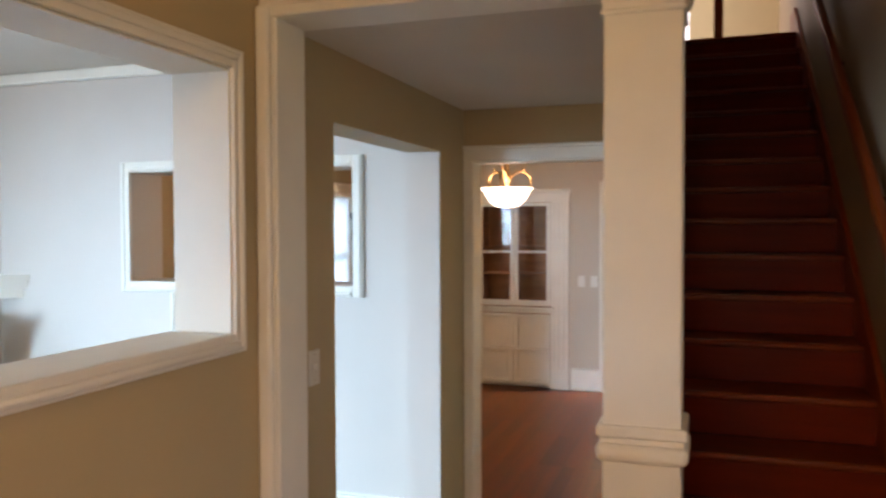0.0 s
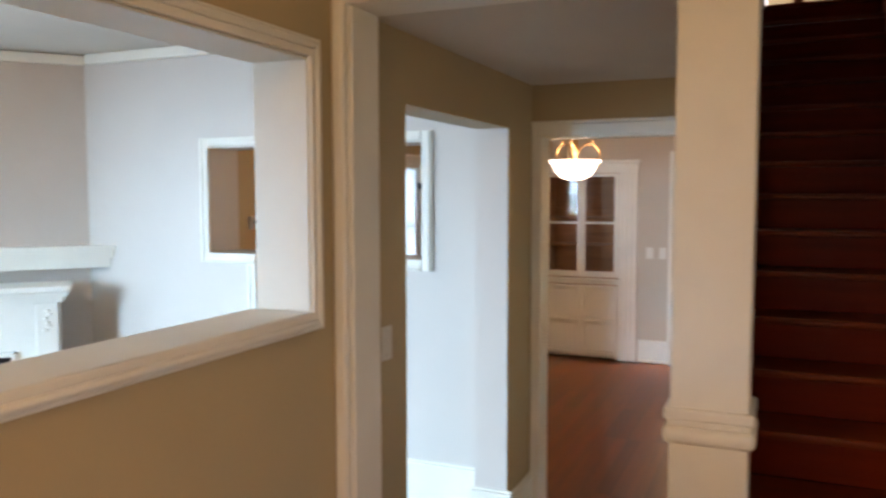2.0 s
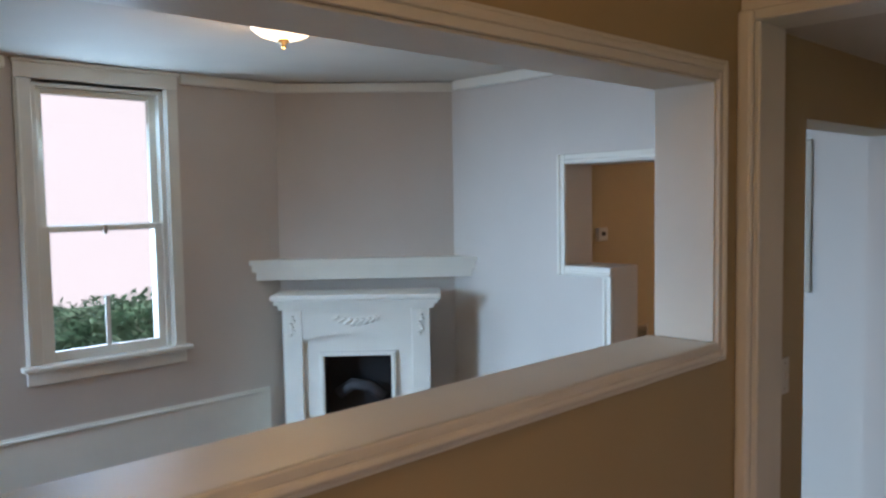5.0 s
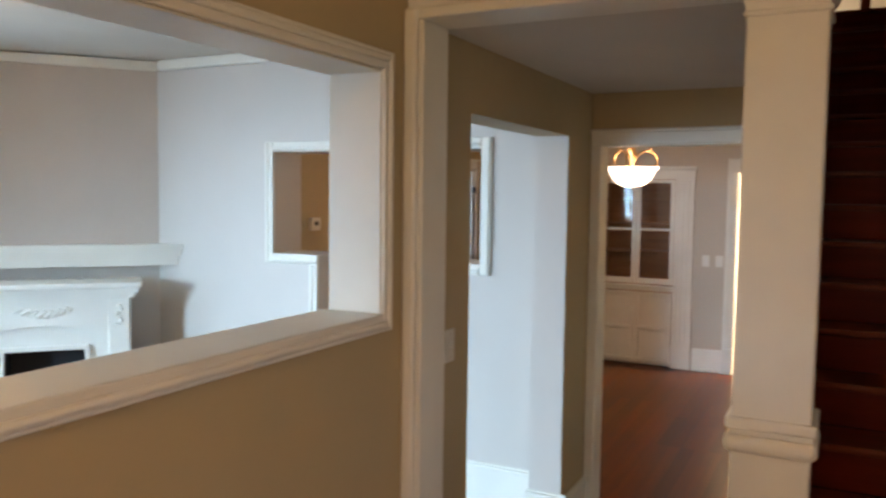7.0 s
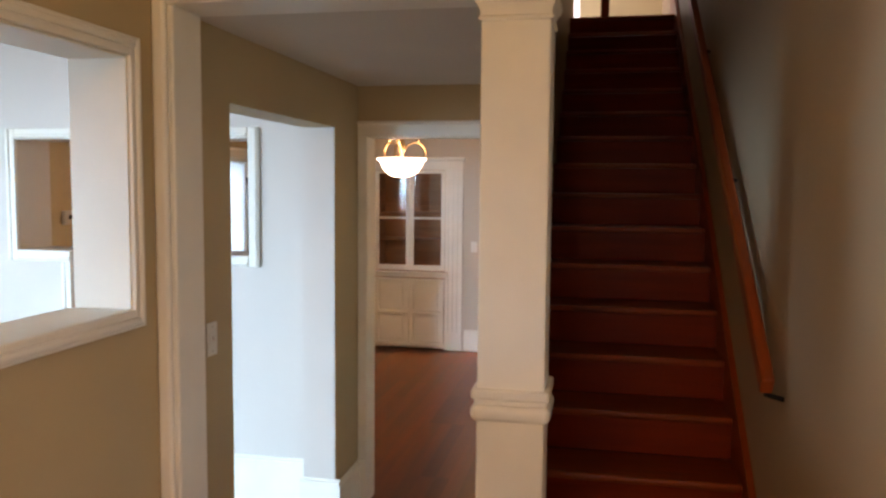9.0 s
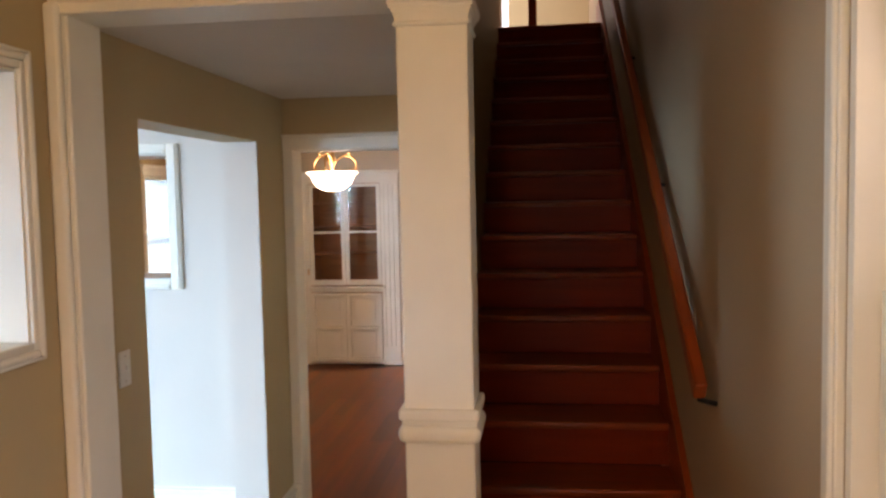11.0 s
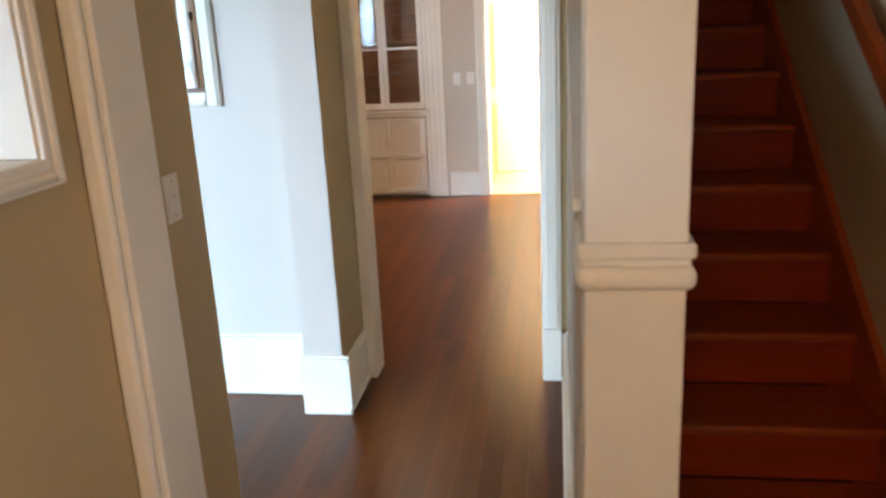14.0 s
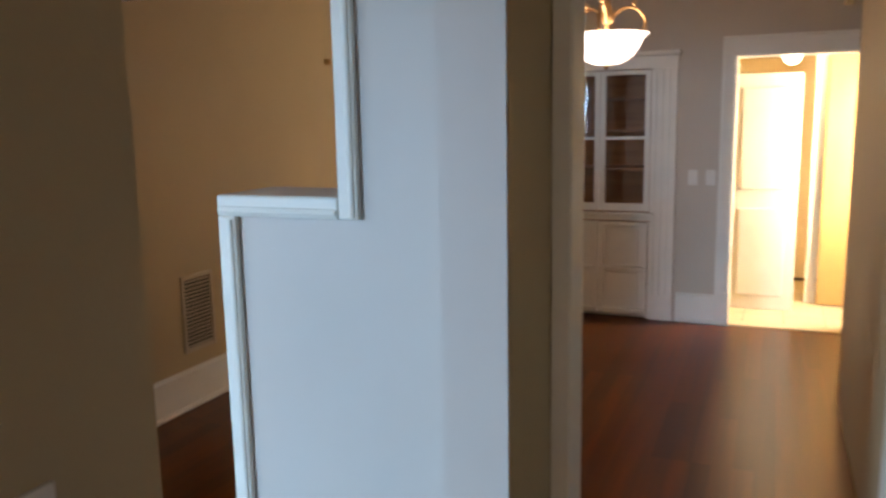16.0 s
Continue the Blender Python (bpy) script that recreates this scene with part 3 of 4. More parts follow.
part("sash_catch", boxes((XDL - 0.008, XDL + 0.026, 7.155, 7.190, 1.80, 1.87), bev=0.006, seg=2), BLACK, w3, "black sash catch")

# entry door behind the walk, glazed; never in view, added as a source of foyer light
door = empty("front_door", (0.3, YF, 0), "unseen white front door, its large pane added to light the foyer", "door", kind="structure")
part("door_leaf", boxes((-0.12, 0.0, YF - 0.1, YF - 0.05, 0.0, 2.2), (0.60, 0.72, YF - 0.1, YF - 0.05, 0.0, 2.2), (0.0, 0.6, YF - 0.1, YF - 0.05, 0.0, 0.5), (0.0, 0.6, YF - 0.1, YF - 0.05, 2.08, 2.2)), WHITE, door)
pane = part("pane", boxes((0.0, 0.6, YF - 0.08, YF - 0.074, 0.5, 2.08)), CLEAR, door)
pane.visible_shadow = False

# ---------------------------------------------------------------- staircase
stairs = empty("staircase", (0.84, Y1, 0), "steep straight staircase of dark red stained wood", "staircase")
tread = mesh_of("tread", boxes((XS - 0.018, XR - 0.032, -0.028, RUN, -0.032, 0.0), bev=0.011, seg=3), TREADWOOD)
riser = mesh_of("riser", boxes((XS - 0.016, XR - 0.032, 0.004, 0.02, -RISE, -0.033)), STAIRWOOD)
for k in range(STEPS):
    for nm, me in (("tread", tread), ("riser", riser)):
        o = new(nm, me)
        o.parent = stairs
        o.matrix_parent_inverse = stairs.matrix_world.inverted()
        o.matrix_basis = pose(0, Y1 + RUN * k + 0.028, RISE * (k + 1))
bm = bmesh.new()
prism(bm, [(Y1 - 0.02, 0), (Y1 - 0.02, 0.26), (Y1 - 0.02 + (ZU - 0.0) / slope, ZU + 0.26), (YU + RUN + 0.3, ZU + 0.26), (YU + RUN + 0.3, ZU - 0.3), (Y1 + 0.5, 0)], "x", XR - 0.031, XR - 0.003)
part("stringer", bm, RAILWOOD, stairs, "orange-brown stair stringer")
part("soffit", prism(bmesh.new(), [(Y1 + 0.35, 0.0), (YU + RUN, ZU - 0.3), (YU + RUN, ZU - 0.34), (Y1 + 0.4, 0.0)], "x", XS - 0.018, XR - 0.035), SUBFLOOR, stairs)

rail = empty("handrail", (1.2, 1.95, 1.07), "orange-red varnished wooden handrail on brackets along the wall", "handrail")
L = 6.2
bm = boxes((-0.022, 0.022, 0, L, -0.035, 0.035), bev=0.009, seg=3)
r = part("rail", bm, RAILWOOD)
r.matrix_world = pose(1.195, 1.91, 1.125, math.degrees(math.atan(slope)))
bpy.context.view_layer.update()
r.parent = rail
r.matrix_parent_inverse = rail.matrix_world.inverted()
for q in (0.06, 1.4, 2.8, 4.2, 5.6):
    y, z = 1.91 + q * math.cos(math.atan(slope)), 1.125 + q * math.sin(math.atan(slope))
    part("bracket", tube(bmesh.new(), [(1.195, y, z - 0.03), (1.20, y, z - 0.07), (XR - 0.001, y, z - 0.085)], 0.009, 8), BLACK, rail)

newel = empty("newel_post", (0.62, YU + RUN + 0.2, ZU), "orange-brown wooden newel post on the upper landing", "newel post")
part("post", boxes((0.585, 0.665, YU + RUN + 0.16, YU + RUN + 0.24, ZU - 0.005, ZU + 1.1), bev=0.008), RAILWOOD, newel)
part("cap", boxes((0.57, 0.68, YU + RUN + 0.145, YU + RUN + 0.255, ZU + 1.1, ZU + 1.14), bev=0.012, seg=2), RAILWOOD, newel)

# ---------------------------------------------------------------- built-in china cabinet
def bar_box(x0, x1, z0, z1, y, out, bev):
    return boxes((x0, x1, y - out, y, z0, z1), bev=bev, seg=2)


cab = empty("china_cabinet", (-1.43, YD, 0), "white built-in china cabinet with glass doors, empty shelves", "cabinet")
x0, x1 = -1.80, -1.015
bm = bmesh.new()
for a, b in ((x0 - 0.16, x0), (x1, x1 + 0.192)):
    bar_x(bm, YD, a, b, 0.0, 1.98, -0.022, 0.004)
    for q in (0.03, 0.08, 0.13):
        bar_x(bm, YD, a + q - 0.010, a + q + 0.010, 0.2, 1.95, -0.030, 0.006)
bar_x(bm, YD, x0 - 0.165, x1 + 0.197, 1.965, 2.06, -0.026, 0.004)
bar_x(bm, YD, x0 - 0.19, x1 + 0.215, 2.06, 2.10, -0.06, 0.010)
part("face_frame", bm, WHITE, cab)
part("body", boxes((x0, x0 + 0.02, YD - 0.005, YD + 0.35, 0.0, 2.0), (x1 - 0.02, x1, YD - 0.005, YD + 0.35, 0.0, 2.0), (x0, x1, YD + 0.33, YD + 0.35, 0, 2.0), (x0, x1, YD, YD + 0.33, 1.975, 2.0)), SHELFWOOD, cab, "brown wooden inside")
for z in (0.86, 1.21, 1.50, 1.76):
    part("shelf", boxes((x0 + 0.02, x1 - 0.02, YD + 0.04, YD + 0.33, z - 0.02, z), bev=0.003), SHELFWOOD, cab)
part("ledge", boxes((x0 - 0.03, x1 + 0.035, YD - 0.06, YD, 0.83, 0.86), bev=0.008, seg=2), WHITE, cab)
part("ledge_trim", boxes((x0 - 0.005, x1 + 0.01, YD - 0.03, YD, 0.795, 0.83), bev=0.006, seg=2), WHITE, cab)
xm = (x0 + x1) / 2
for a, b in ((x0 + 0.004, xm - 0.002), (xm + 0.002, x1 - 0.004)):
    bm = bmesh.new()
    bar_x(bm, YD, a, a + 0.042, 0.87, 1.96, -0.022, 0.004)
    bar_x(bm, YD, b - 0.042, b, 0.87, 1.96, -0.022, 0.004)
    for z0, z1 in ((0.87, 0.93), (1.925, 1.96), (1.43, 1.455)):
        bar_x(bm, YD, a + 0.042, b - 0.042, z0, z1, -0.021, 0.004)
    dr = part("glass_door", bm, WHITE, cab)
    part("pane", boxes((a + 0.04, b - 0.04, YD - 0.010, YD - 0.006, 0.92, 1.93)), CABGLASS, dr)
    dr2 = part("panel_door", bar_box(a, b, 0.045, 0.785, YD, 0.014, 0.003), WHITE, cab)
    for z0, z1 in ((0.045, 0.085), (0.395, 0.425), (0.75, 0.785)):
        part("cross_rail", bar_box(a, b, z0, z1, YD - 0.0142, 0.036, 0.005), WHITE, dr2)
    for u0, u1 in ((a, a + 0.045), (b - 0.045, b)):
        for z0, z1 in ((0.0855, 0.3945), (0.4255, 0.7495)):
            part("stile", bar_box(u0, u1, z0, z1, YD - 0.0142, 0.034, 0.005), WHITE, dr2)
    for z0, z1 in ((0.46, 0.715), (0.11, 0.37)):
        part("raised_panel", bar_box(a + 0.075, b - 0.075, z0, z1, YD - 0.0142, 0.008, 0.006), WHITE, dr2)
    kx = b - 0.02 if a < xm - 0.1 else a + 0.02
    part("knob", lathe(bmesh.new(), [(0.004, 0), (0.012, 0.006), (0.012, 0.014), (0.004, 0.018)], 0, 0, 10), BRASS, dr2).matrix_basis = pose(kx + 1.43, -0.056, 0.405, 90)
part("kick_board", boxes((x0, x1, YD - 0.012, YD + 0.01, 0.012, 0.044), bev=0.002), WHITE, cab)
part("catch", boxes((x0 - 0.03, x0 - 0.012, YD - 0.03, YD, 0.985, 1.05), bev=0.003), BRASS, cab)

# ---------------------------------------------------------------- chandelier
CX, CY = -0.895, 5.11
ch = empty("chandelier", (CX, CY, 1.854), "brass chandelier with a lit frosted glass bowl", "ceiling lamp")
bm = lathe(bmesh.new(), [(0.012, 1.859), (0.06, 1.862), (0.10, 1.879), (0.135, 1.909), (0.155, 1.944), (0.168, 1.974), (0.192, 1.996), (0.195, 2.002), (0.186, 2.002), (0.16, 1.979), (0.125, 1.919), (0.06, 1.874), (0.012, 1.871)], CX, CY, 40, 0.035, 8)
part("bowl", bm, BOWL, ch, "lit white frosted glass bowl", True).visible_shadow = False
part("finial", lathe(bmesh.new(), [(0.003, 1.834), (0.012, 1.842), (0.008, 1.854), (0.018, 1.860)], CX, CY, 14), GOLDPAINT, ch, "", True)
part("stem", lathe(bmesh.new(), [(0.012, 1.874), (0.012, 2.044), (0.026, 2.074), (0.030, 2.104), (0.020, 2.134), (0.013, 2.164), (0.022, 2.184), (0.008, 2.204), (0.008, 2.58)], CX, CY, 16), GOLDPAINT, ch, "", True)
part("canopy", lathe(bmesh.new(), [(0.010, 2.56), (0.05, 2.575), (0.065, 2.60), (0.065, ZD - 0.001)], CX, CY, 20), GOLDPAINT, ch, "", True)
for i in range(3):
    a = 2 * math.pi * i / 3 + 0.52
    ctrl = [(0.016, 2.054), (0.050, 2.104), (0.105, 2.130), (0.160, 2.114), (0.190, 2.072), (0.186, 2.029), (0.172, 1.992)]
    pts = []
    for k in range(19):
        u = k / 18 * (len(ctrl) - 1)
        n0 = min(int(u), len(ctrl) - 2)
        f = u - n0
        c = [ctrl[max(0, min(len(ctrl) - 1, n0 + o))] for o in (-1, 0, 1, 2)]
        h = [0.5 * (2 * c[1][m] + (c[2][m] - c[0][m]) * f + (2 * c[0][m] - 5 * c[1][m] + 4 * c[2][m] - c[3][m]) * f * f + (3 * c[1][m] - c[0][m] - 3 * c[2][m] + c[3][m]) * f ** 3) for m in (0, 1)]
        pts.append((CX + h[0] * math.cos(a), CY + h[0] * math.sin(a), h[1]))
    part("arm", tube(bmesh.new(), pts, 0.0075, 8), GOLDPAINT, ch, "", True)
    part("arm_finial", lathe(bmesh.new(), [(0.003, 2.132), (0.012, 2.138), (0.014, 2.150), (0.004, 2.164)], CX + 0.135 * math.cos(a), CY + 0.135 * math.sin(a), 10), BRASS, ch, "", True)

# living room flush lamp
LX, LY = -2.69, 1.10
fl = empty("flush_ceiling_lamp", (LX, LY, ZL), "round frosted glass flush ceiling lamp, lit", "ceiling lamp")
part("bowl", lathe(bmesh.new(), [(0.012, 2.555), (0.06, 2.557), (0.105, 2.572), (0.14, 2.600), (0.158, 2.635), (0.15, 2.638), (0.10, 2.59), (0.012, 2.572)], LX, LY, 36), BOWL_L, fl, "lit frosted glass bowl", True)
part("base_plate", lathe(bmesh.new(), [(0.02, 2.63), (0.15, 2.638), (0.152, ZL - 0.001), (0.02, ZL - 0.001)], LX, LY, 30), GOLDPAINT, fl, "", True)
part("finial", lathe(bmesh.new(), [(0.004, 2.515), (0.012, 2.522), (0.010, 2.535), (0.026, 2.545), (0.026, 2.556), (0.01, 2.575)], LX, LY, 16), BRASS, fl, "aged brass finial", True)

copy_thing(fl, pose(-0.08, -1.3, ZF))

# ---------------------------------------------------------------- corner mantel and fireplace, set across the corner
ANG = math.degrees(math.atan2(d.y, d.x))
MID = (p0 + p1) / 2 - d * 0.05
FM = Matrix.Translation(MID) @ pose(0, 0, 0, 0, 0, ANG)     # x along the breast, -y into the room


def placed(name, bm, material, parent, label="", smooth=False):
    bm.transform(FM)
    return part(name, bm, material, parent, label, smooth)


ms = empty("mantel_shelf", (MID.x, MID.y, 1.29), "thick white painted mantel shelf across the chimney breast", "mantel shelf")
bm = bmesh.new()
for w, z0, z1 in ((0.165, 1.345, 1.425), (0.140, 1.285, 1.345)):
    k = w * 1.38
    prism(bm, [(XW + 0.002, 2.164 - k), (XW + 0.81 + k * 0.93, YT - 0.002), (XW + 0.811, YT - 0.002), (XW + 0.002, 2.166)], "z", z0, z1)
part("shelf_board", bm, WHITE, ms)
k = 0.18 * 1.38
part("ledge_strip", prism(bmesh.new(), [(XW + 0.002, 2.164 - k), (XW + 0.81 + k * 0.93, YT - 0.003), (XW + 0.81 + 0.2, YT - 0.003), (XW + 0.002, 1.96)], "z", 1.395, 1.428), WHITE, ms)
fp = empty("electric_fireplace", (MID.x + 0.2, MID.y - 0.2, 0), "white electric fireplace surround with a black firebox", "fireplace")
FW, FB = 0.49, -0.12
F0 = -0.40
placed("top_board", boxes((-FW - 0.075, FW + 0.075, F0 - 0.06, FB, 1.175, 1.21), bev=0.008, seg=2), WHITE, fp)
bm = bmesh.new()
prism(bm, [(-FW - 0.055, F0 - 0.04), (FW + 0.055, F0 - 0.04), (FW + 0.055, FB), (-FW - 0.055, FB)], "z", 1.145, 1.175)
prism(bm, [(-FW - 0.03, F0 - 0.02), (FW + 0.03, F0 - 0.02), (FW + 0.03, FB), (-FW - 0.03, FB)], "z", 1.11, 1.145)
placed("cornice", bm, WHITE, fp)
placed("side_panel", boxes((-FW, -FW + 0.02, F0 + 0.02, FB, 0.0, 1.11)), WHITE, fp)
placed("side_panel", boxes((FW - 0.02, FW, F0 + 0.02, FB, 0.0, 1.11)), WHITE, fp)
for s in (-1, 1):
    a, b = sorted((s * FW, s * (FW - 0.125)))
    placed("pilaster", boxes((a, b, F0, F0 + 0.03, 0, 1.11), bev=0.006, seg=2), WHITE, fp)
bm = bmesh.new()
n = 18
arch = [(-FW + 0.125 + (2 * FW - 0.25) * i / n, 0.90 + 0.045 * math.sin(math.pi * i / n)) for i in range(n + 1)]
prism(bm, arch + [(FW - 0.125, 1.11), (-FW + 0.125, 1.11)], "y", F0 + 0.002, F0 + 0.03)
placed("frieze", bm, WHITE, fp)
bm = boxes((-FW + 0.1, -0.235, F0 + 0.03, F0 + 0.05, 0, 1.0), (0.235, FW - 0.1, F0 + 0.03, F0 + 0.05, 0, 1.0), (-0.235, 0.235, F0 + 0.03, F0 + 0.05, 0.79, 1.0))
placed("inner_panel", bm, WHITE, fp)
bm = boxes((-0.255, -0.225, F0 + 0.005, F0 + 0.06, 0, 0.82), (0.225, 0.255, F0 + 0.005, F0 + 0.06, 0, 0.82), (-0.255, 0.255, F0 + 0.005, F0 + 0.06, 0.79, 0.82), bev=0.005, seg=2)
placed("firebox_frame", bm, WHITE, fp)
placed("firebox", boxes((-0.23, 0.23, FB - 0.06, FB - 0.04, 0, 0.79), (-0.23, -0.222, F0 + 0.05, FB - 0.05, 0, 0.79), (0.222, 0.23, F0 + 0.05, FB - 0.05, 0, 0.79), (-0.23, 0.23, F0 + 0.05, FB - 0.05, 0.782, 0.79)), BLACK, fp, "black firebox")
placed("log_set", tube(bmesh.new(), [(-0.15, F0 + 0.16, 0.50), (-0.05, F0 + 0.14, 0.57), (0.07, F0 + 0.15, 0.55), (0.16, F0 + 0.17, 0.47)], 0.04, 10), DARKLOG, fp, "grey imitation log", True)
bm = bmesh.new()
rng = random.Random(5)


def leafy(bm, u, z, r):
    m = Matrix.Translation((u, F0 - 0.003, z)) @ Matrix.Diagonal((r, 0.010, r * 0.7, 1)) @ pose(0, 0, 0, 0, rng.uniform(0, 180), 0)
    bmesh.ops.create_icosphere(bm, subdivisions=1, radius=1, matrix=m)


for i in range(23):
    u = (i - 11) / 11
    leafy(bm, u * 0.155, 1.045 - 0.026 * math.cos(u * 1.9) + 0.012 * (i % 3 - 1), 0.014 + 0.012 * (1 - abs(u)))
placed("garland_carving", bm, WHITE, fp, "carved garland", True)
for s in (-1, 1):
    bm = bmesh.new()
    for i in range(6):
        leafy(bm, s * (FW - 0.06) + 0.012 * math.sin(i * 2.1), 1.06 - 0.024 * i, 0.017)
    placed("corner_carving", bm, WHITE, fp, "carved leaf drop", True)


# ---------------------------------------------------------------- switches, thermostat, vent
def switch_plate(m, n=1):
    t = new("light_switch")
    t.empty_display_size = 0.05
    w = 0.07 + 0.045 * (n - 1)
    part("plate", boxes((-w / 2, w / 2, -0.007, 0, -0.058, 0.058), bev=0.003, seg=2), PLASTIC, t)
    part("toggle", boxes((-0.005, 0.005, -0.018, -0.006, -0.006, 0.012), bev=0.002), PLASTIC, t)
    for z in (-0.042, 0.042):
        part("screw", boxes((-0.003, 0.003, -0.0085, -0.006, z - 0.003, z + 0.003), bev=0.001), GREYMETAL, t)
    t.matrix_world = m
    return tagged(t, "white toggle light switch on the wall", "light switch", "light switches")


sw = switch_plate(pose(XL, 1.622, 1.257, 0, 0, 90))
copy_thing(sw, pose(-0.696, YD, 1.14))
copy_thing(sw, pose(-0.565, YD, 1.14))

th = empty("thermostat", (XDL, 4.20, 1.54), "small white round-cornered wall thermostat", "thermostat")
part("case", boxes((XDL, XDL + 0.03, 4.14, 4.26, 1.49, 1.59), bev=0.008, seg=2), PLASTIC, th)
part("dial", boxes((XDL + 0.03, XDL + 0.034, 4.175, 4.225, 1.53, 1.56), bev=0.001), BLACK, th)
bx = empty("wall_box", (XDL, 6.275, 2.04), "tiny dark fitting on the wall", "wall fitting")
part("case", boxes((XDL, XDL + 0.03, 6.25, 6.30, 2.02, 2.06), bev=0.004), BRASS, bx)

vt = empty("return_air_vent", (XDL, 4.735, 0.325), "upright beige slatted return air vent above the baseboard", "vent")
VY0, VY1, VZ0, VZ1 = 4.60, 4.87, 0.325, 0.77
part("frame", boxes((XDL, XDL + 0.014, VY0, VY0 + 0.025, VZ0, VZ1), (XDL, XDL + 0.014, VY1 - 0.025, VY1, VZ0, VZ1), (XDL, XDL + 0.014, VY0 + 0.025, VY1 - 0.025, VZ1 - 0.025, VZ1),
                    (XDL, XDL + 0.014, VY0 + 0.025, VY1 - 0.025, VZ0, VZ0 + 0.025), bev=0.003), VENTPAINT, vt)
part("backing", boxes((XDL, XDL + 0.002, VY0 + 0.025, VY1 - 0.025, VZ0 + 0.025, VZ1 - 0.025)), BLACK, vt)
slat = mesh_of("slat", boxes((-0.001, 0.011, -0.110, 0.110, -0.0025, 0.0025)), VENTPAINT)
for k in range(18):
    o = new("slat", slat)
    o.parent = vt
    o.matrix_parent_inverse = vt.matrix_world.inverted()
    o.matrix_basis = pose(XDL + 0.002, (VY0 + VY1) / 2, VZ0 + 0.036 + 0.0219 * k, 0, 18, 0)

# ---------------------------------------------------------------- kitchen passage
kd = empty("kitchen_door", (-0.18, 8.12, 0), "white panelled door standing brightly lit", "door")
bm = bmesh.new()
box(bm, -0.46, 0.06, 8.10, 8.14, 0.004, 1.93, 0.003)
for z0, z1 in ((0.12, 0.85), (1.0, 1.82)):
    box(bm, -0.38, -0.02, 8.088, 8.10, z0, z1, 0.008)
part("leaf", bm, WHITE, kd)
part("knob", lathe(bmesh.new(), [(0.008, 0), (0.010, 0.03), (0.026, 0.04), (0.026, 0.06), (0.01, 0.068)], 0, 0, 14), BRASS, kd, "brass knob", True).matrix_basis = pose(-0.04 , -0.02, 0.93, 90)
kd2 = empty("cupboard_door", (0.42, 8.45, 0), "tall yellowish cream cupboard door", "door")
part("leaf", boxes((0.25, 0.60, 8.40, 8.44, 0.01, 2.1), bev=0.004), CUPBOARD, kd2)
part("stile", boxes((0.16, 0.245, 8.47, 8.51, 0.004, 2.13), bev=0.004), WHITE, kd2)
part("knob", lathe(bmesh.new(), [(0.006, 0), (0.008, 0.02), (0.018, 0.028), (0.006, 0.042)], 0, 0, 12), BRASS, kd2, "", True).matrix_basis = pose(-0.14, -0.05, 0.95, 90)
kl = empty("globe_lamp", (-0.03, 8.35, 2.14), "lit round glass ceiling lamp", "ceiling lamp")
part("globe", lathe(bmesh.new(), [(0.004, 2.00), (0.03, 2.005), (0.06, 2.03), (0.075, 2.065), (0.065, 2.10), (0.045, 2.118)], -0.03, 8.35, 20), GLOBE, kl, "", True)
part("base", lathe(bmesh.new(), [(0.02, 2.115), (0.055, 2.118), (0.06, 2.139), (0.02, 2.139)], -0.03, 8.35, 20), BRASS, kl, "", True)
tl = mesh_of("tile", boxes((-0.148, 0.148, -0.148, 0.148, -0.008, 0.0), bev=0.002), TILE)
for i in range(6):
    for j in range(6):
        o = new("tile", tl)
        o.parent = kfloor
        o.location = (-0.75 + 0.3 * i, YD + 0.30 + 0.3 * j, 0.0)
structure("threshold", boxes((-0.40, 0.425, YD - 0.01, YD + 0.148, -0.01, 0.010), bev=0.004), TILE, "pale threshold of the kitchen doorway", "threshold")

# ---------------------------------------------------------------- outside the living room window
hedge = empty("hedge", (-7.0, 1.6, -0.3), "clipped dense green hedge outside the window", "hedge")
rng = random.Random(11)
verts, faces = [], []
for i in range(14000):
    x = -6.6 + rng.uniform(-0.45, 0.12)
    y = rng.uniform(-1.0, 5.5)
    z = -0.3 + 1.30 * (rng.random() ** 0.6) + 0.03 * math.sin(3 * y) + rng.uniform(-0.02, 0.03)
    s = rng.uniform(0.025, 0.055)
    q = Euler((rng.uniform(0, 6.3), rng.uniform(-0.9, 0.9), rng.uniform(0, 6.3))).to_matrix()
    b = len(verts)
    for u, v, w in ((-1, 0, 0), (0, -0.45, 0.12), (1, 0, 0), (0, 0.45, 0.12)):
        verts.append(tuple(Vector((x, y, z)) + q @ Vector((u * s, v * s, w * s))))
    faces.append((b, b + 1, b + 2, b + 3))
me = bpy.data.meshes.new("foliage")
me.from_pydata(verts, [], faces)
me.materials.append(LEAF)
fo = new("foliage", me)
fo.parent = hedge
fo.matrix_parent_inverse = hedge.matrix_world.inverted()
tagged(fo, kind="stuff")
bm = bmesh.new()
for k in range(12):
    y = -0.8 + 0.52 * k
    tube(bm, [(-6.75, y, -0.31), (-6.72, y + 0.05, 0.2), (-6.78, y + 0.12, 0.75)], 0.025, 7)
part("stems", bm, BARK, hedge)
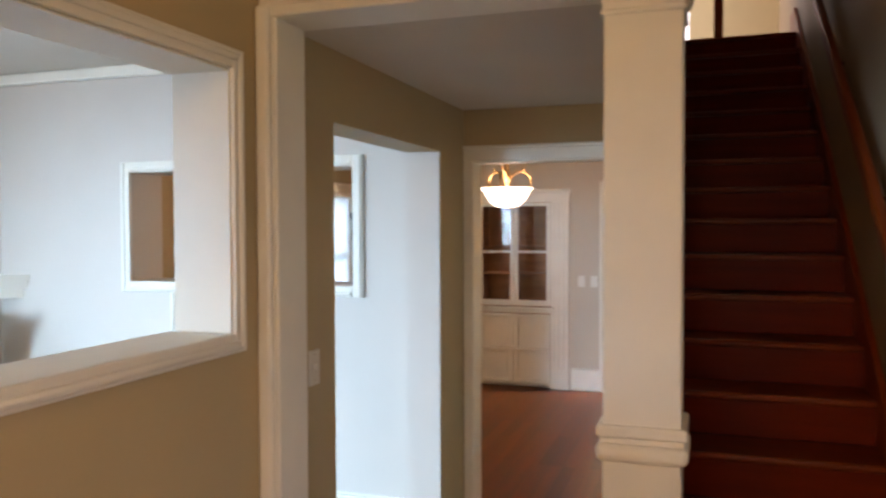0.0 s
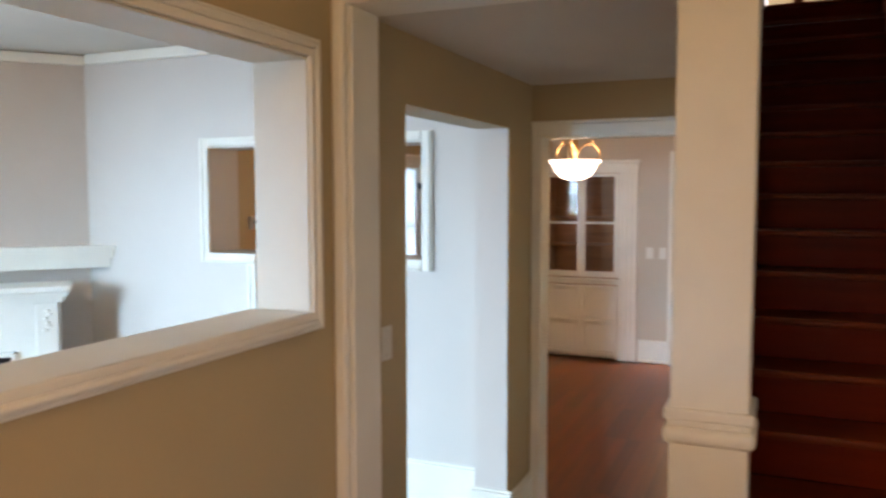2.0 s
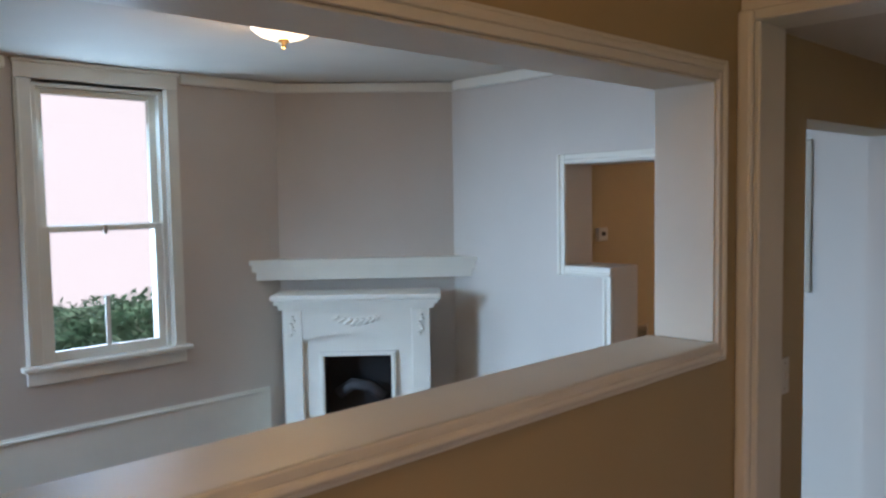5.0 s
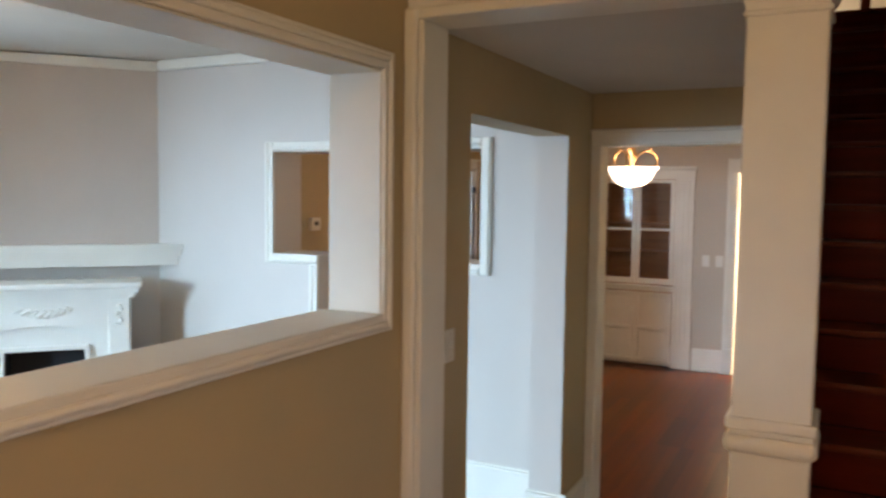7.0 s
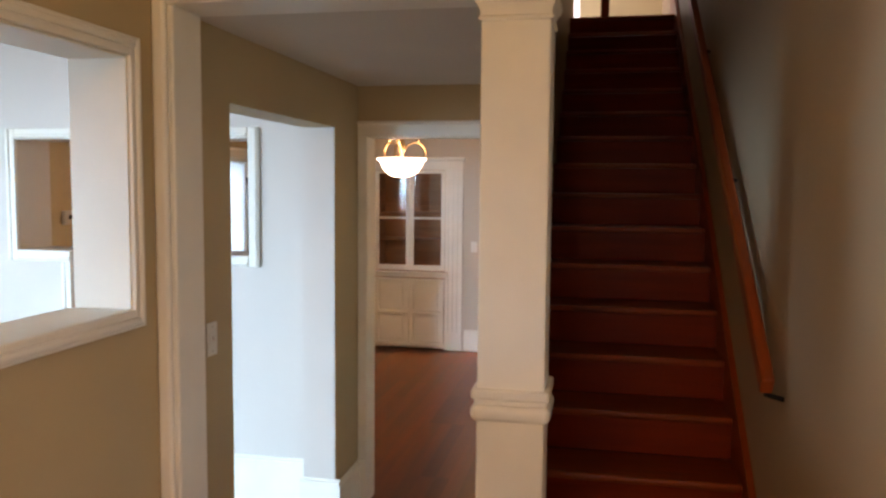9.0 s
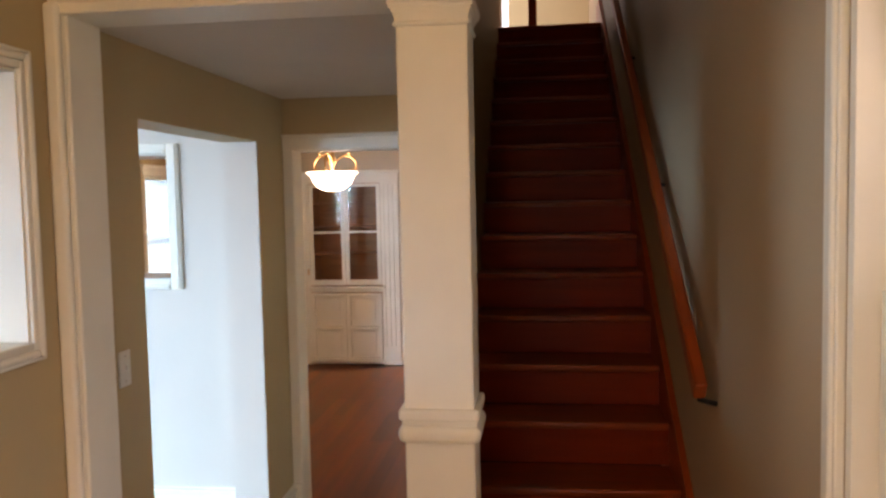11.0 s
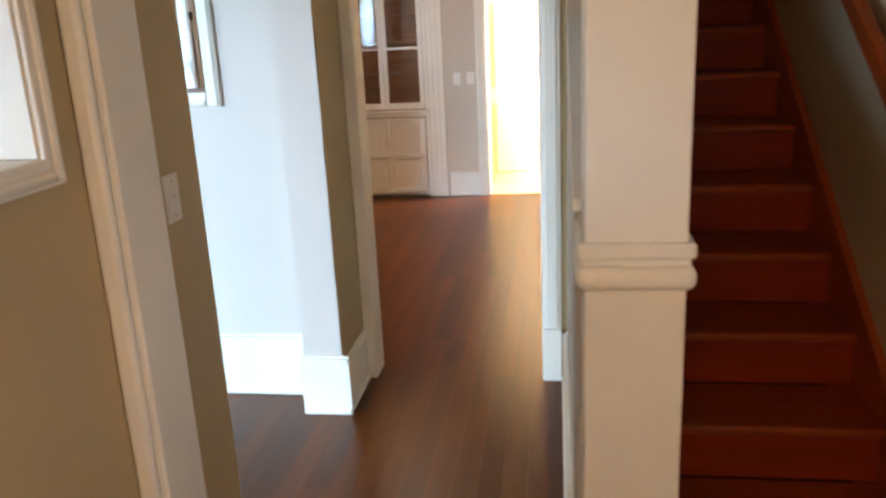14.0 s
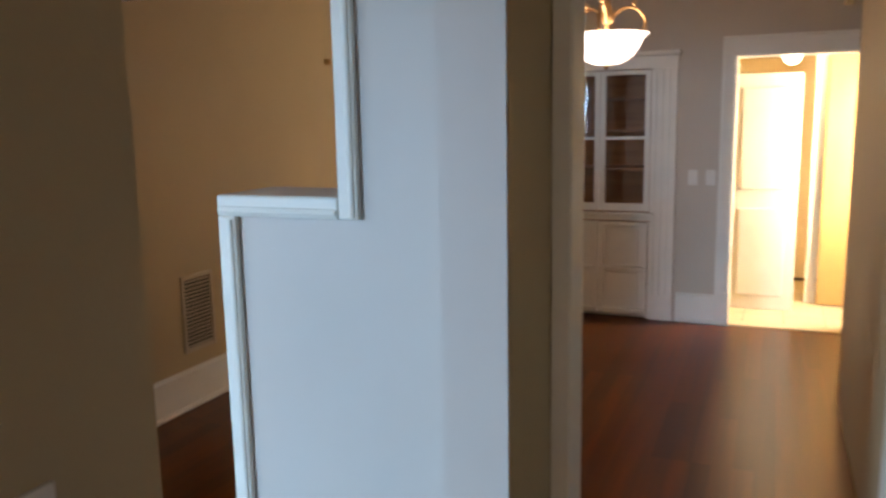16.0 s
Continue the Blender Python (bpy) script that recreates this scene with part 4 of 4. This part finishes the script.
part("core", boxes((-6.98, -6.72, -0.9, 5.4, -0.3, 0.92), bev=0.05), LEAF, hedge)

# ---------------------------------------------------------------- floor boards
rng = random.Random(3)
BW = 0.092
PATCH = (-0.64, -0.06, 3.77, 4.86)     # field of boards let in across the dining room threshold
near, rest = [], []
x = XW
while x < XR:
    stops = [YF]
    y = YF + rng.uniform(-1.2, 0)
    while y < YD + 0.1:
        y += rng.uniform(0.9, 2.4)
        stops.append(min(y, YD + 0.02))
    if PATCH[0] < x + BW / 2 < PATCH[1]:
        stops = sorted([q for q in stops if not PATCH[2] - 0.25 < q < PATCH[3] + 0.25] + [PATCH[2], PATCH[3]])
    for a, b in zip(stops, stops[1:]):
        if b - a > 0.05:
            (near if (-1.75 < x < 0.45 and b > 1.2) else rest).append((x, a, b))
    x += BW
near.sort(key=lambda r: abs(r[0] + 0.3) + 0.15 * abs(r[1] - 3.5))
rest += near[290:]
made = {}
for x, a, b in near[:290]:
    ln = round((b - a) / 0.1) * 0.1 or 0.1
    gap = 0.0004 if a < 2.4 else 0.0
    key = (round(ln, 1), gap)
    if key not in made:
        made[key] = mesh_of("board", boxes((gap, BW - gap, gap, 1.0 - gap, -0.014, 0.0)), BOARD)
    o = new("board", made[key])
    o.parent = floor
    o.matrix_basis = Matrix.Translation((x, a, rng.uniform(-0.0003, 0.0003) * (a < 2.4))) @ Matrix.Diagonal((1, b - a, 1, 1))
verts, faces = [], []
for x, a, b in rest:
    n = len(verts)
    z = rng.uniform(-0.0003, 0.0003) * (a < 2.4)
    x2 = min(x + BW, XR)
    gap = 0.0004 if a < 2.4 else 0.0
    verts += [(u, v, w) for w in (-0.014, z) for v in (a + gap, b - gap) for u in (x + gap, x2 - gap)]
    faces += [[n + i for i in f] for f in ((4, 5, 7, 6), (0, 1, 5, 4), (1, 3, 7, 5), (3, 2, 6, 7), (2, 0, 4, 6))]
me = bpy.data.meshes.new("boards")
me.from_pydata(verts, [], faces)
me.materials.append(BOARD)
bo = new("boards", me)
bo.parent = floor
tagged(bo, kind="stuff")
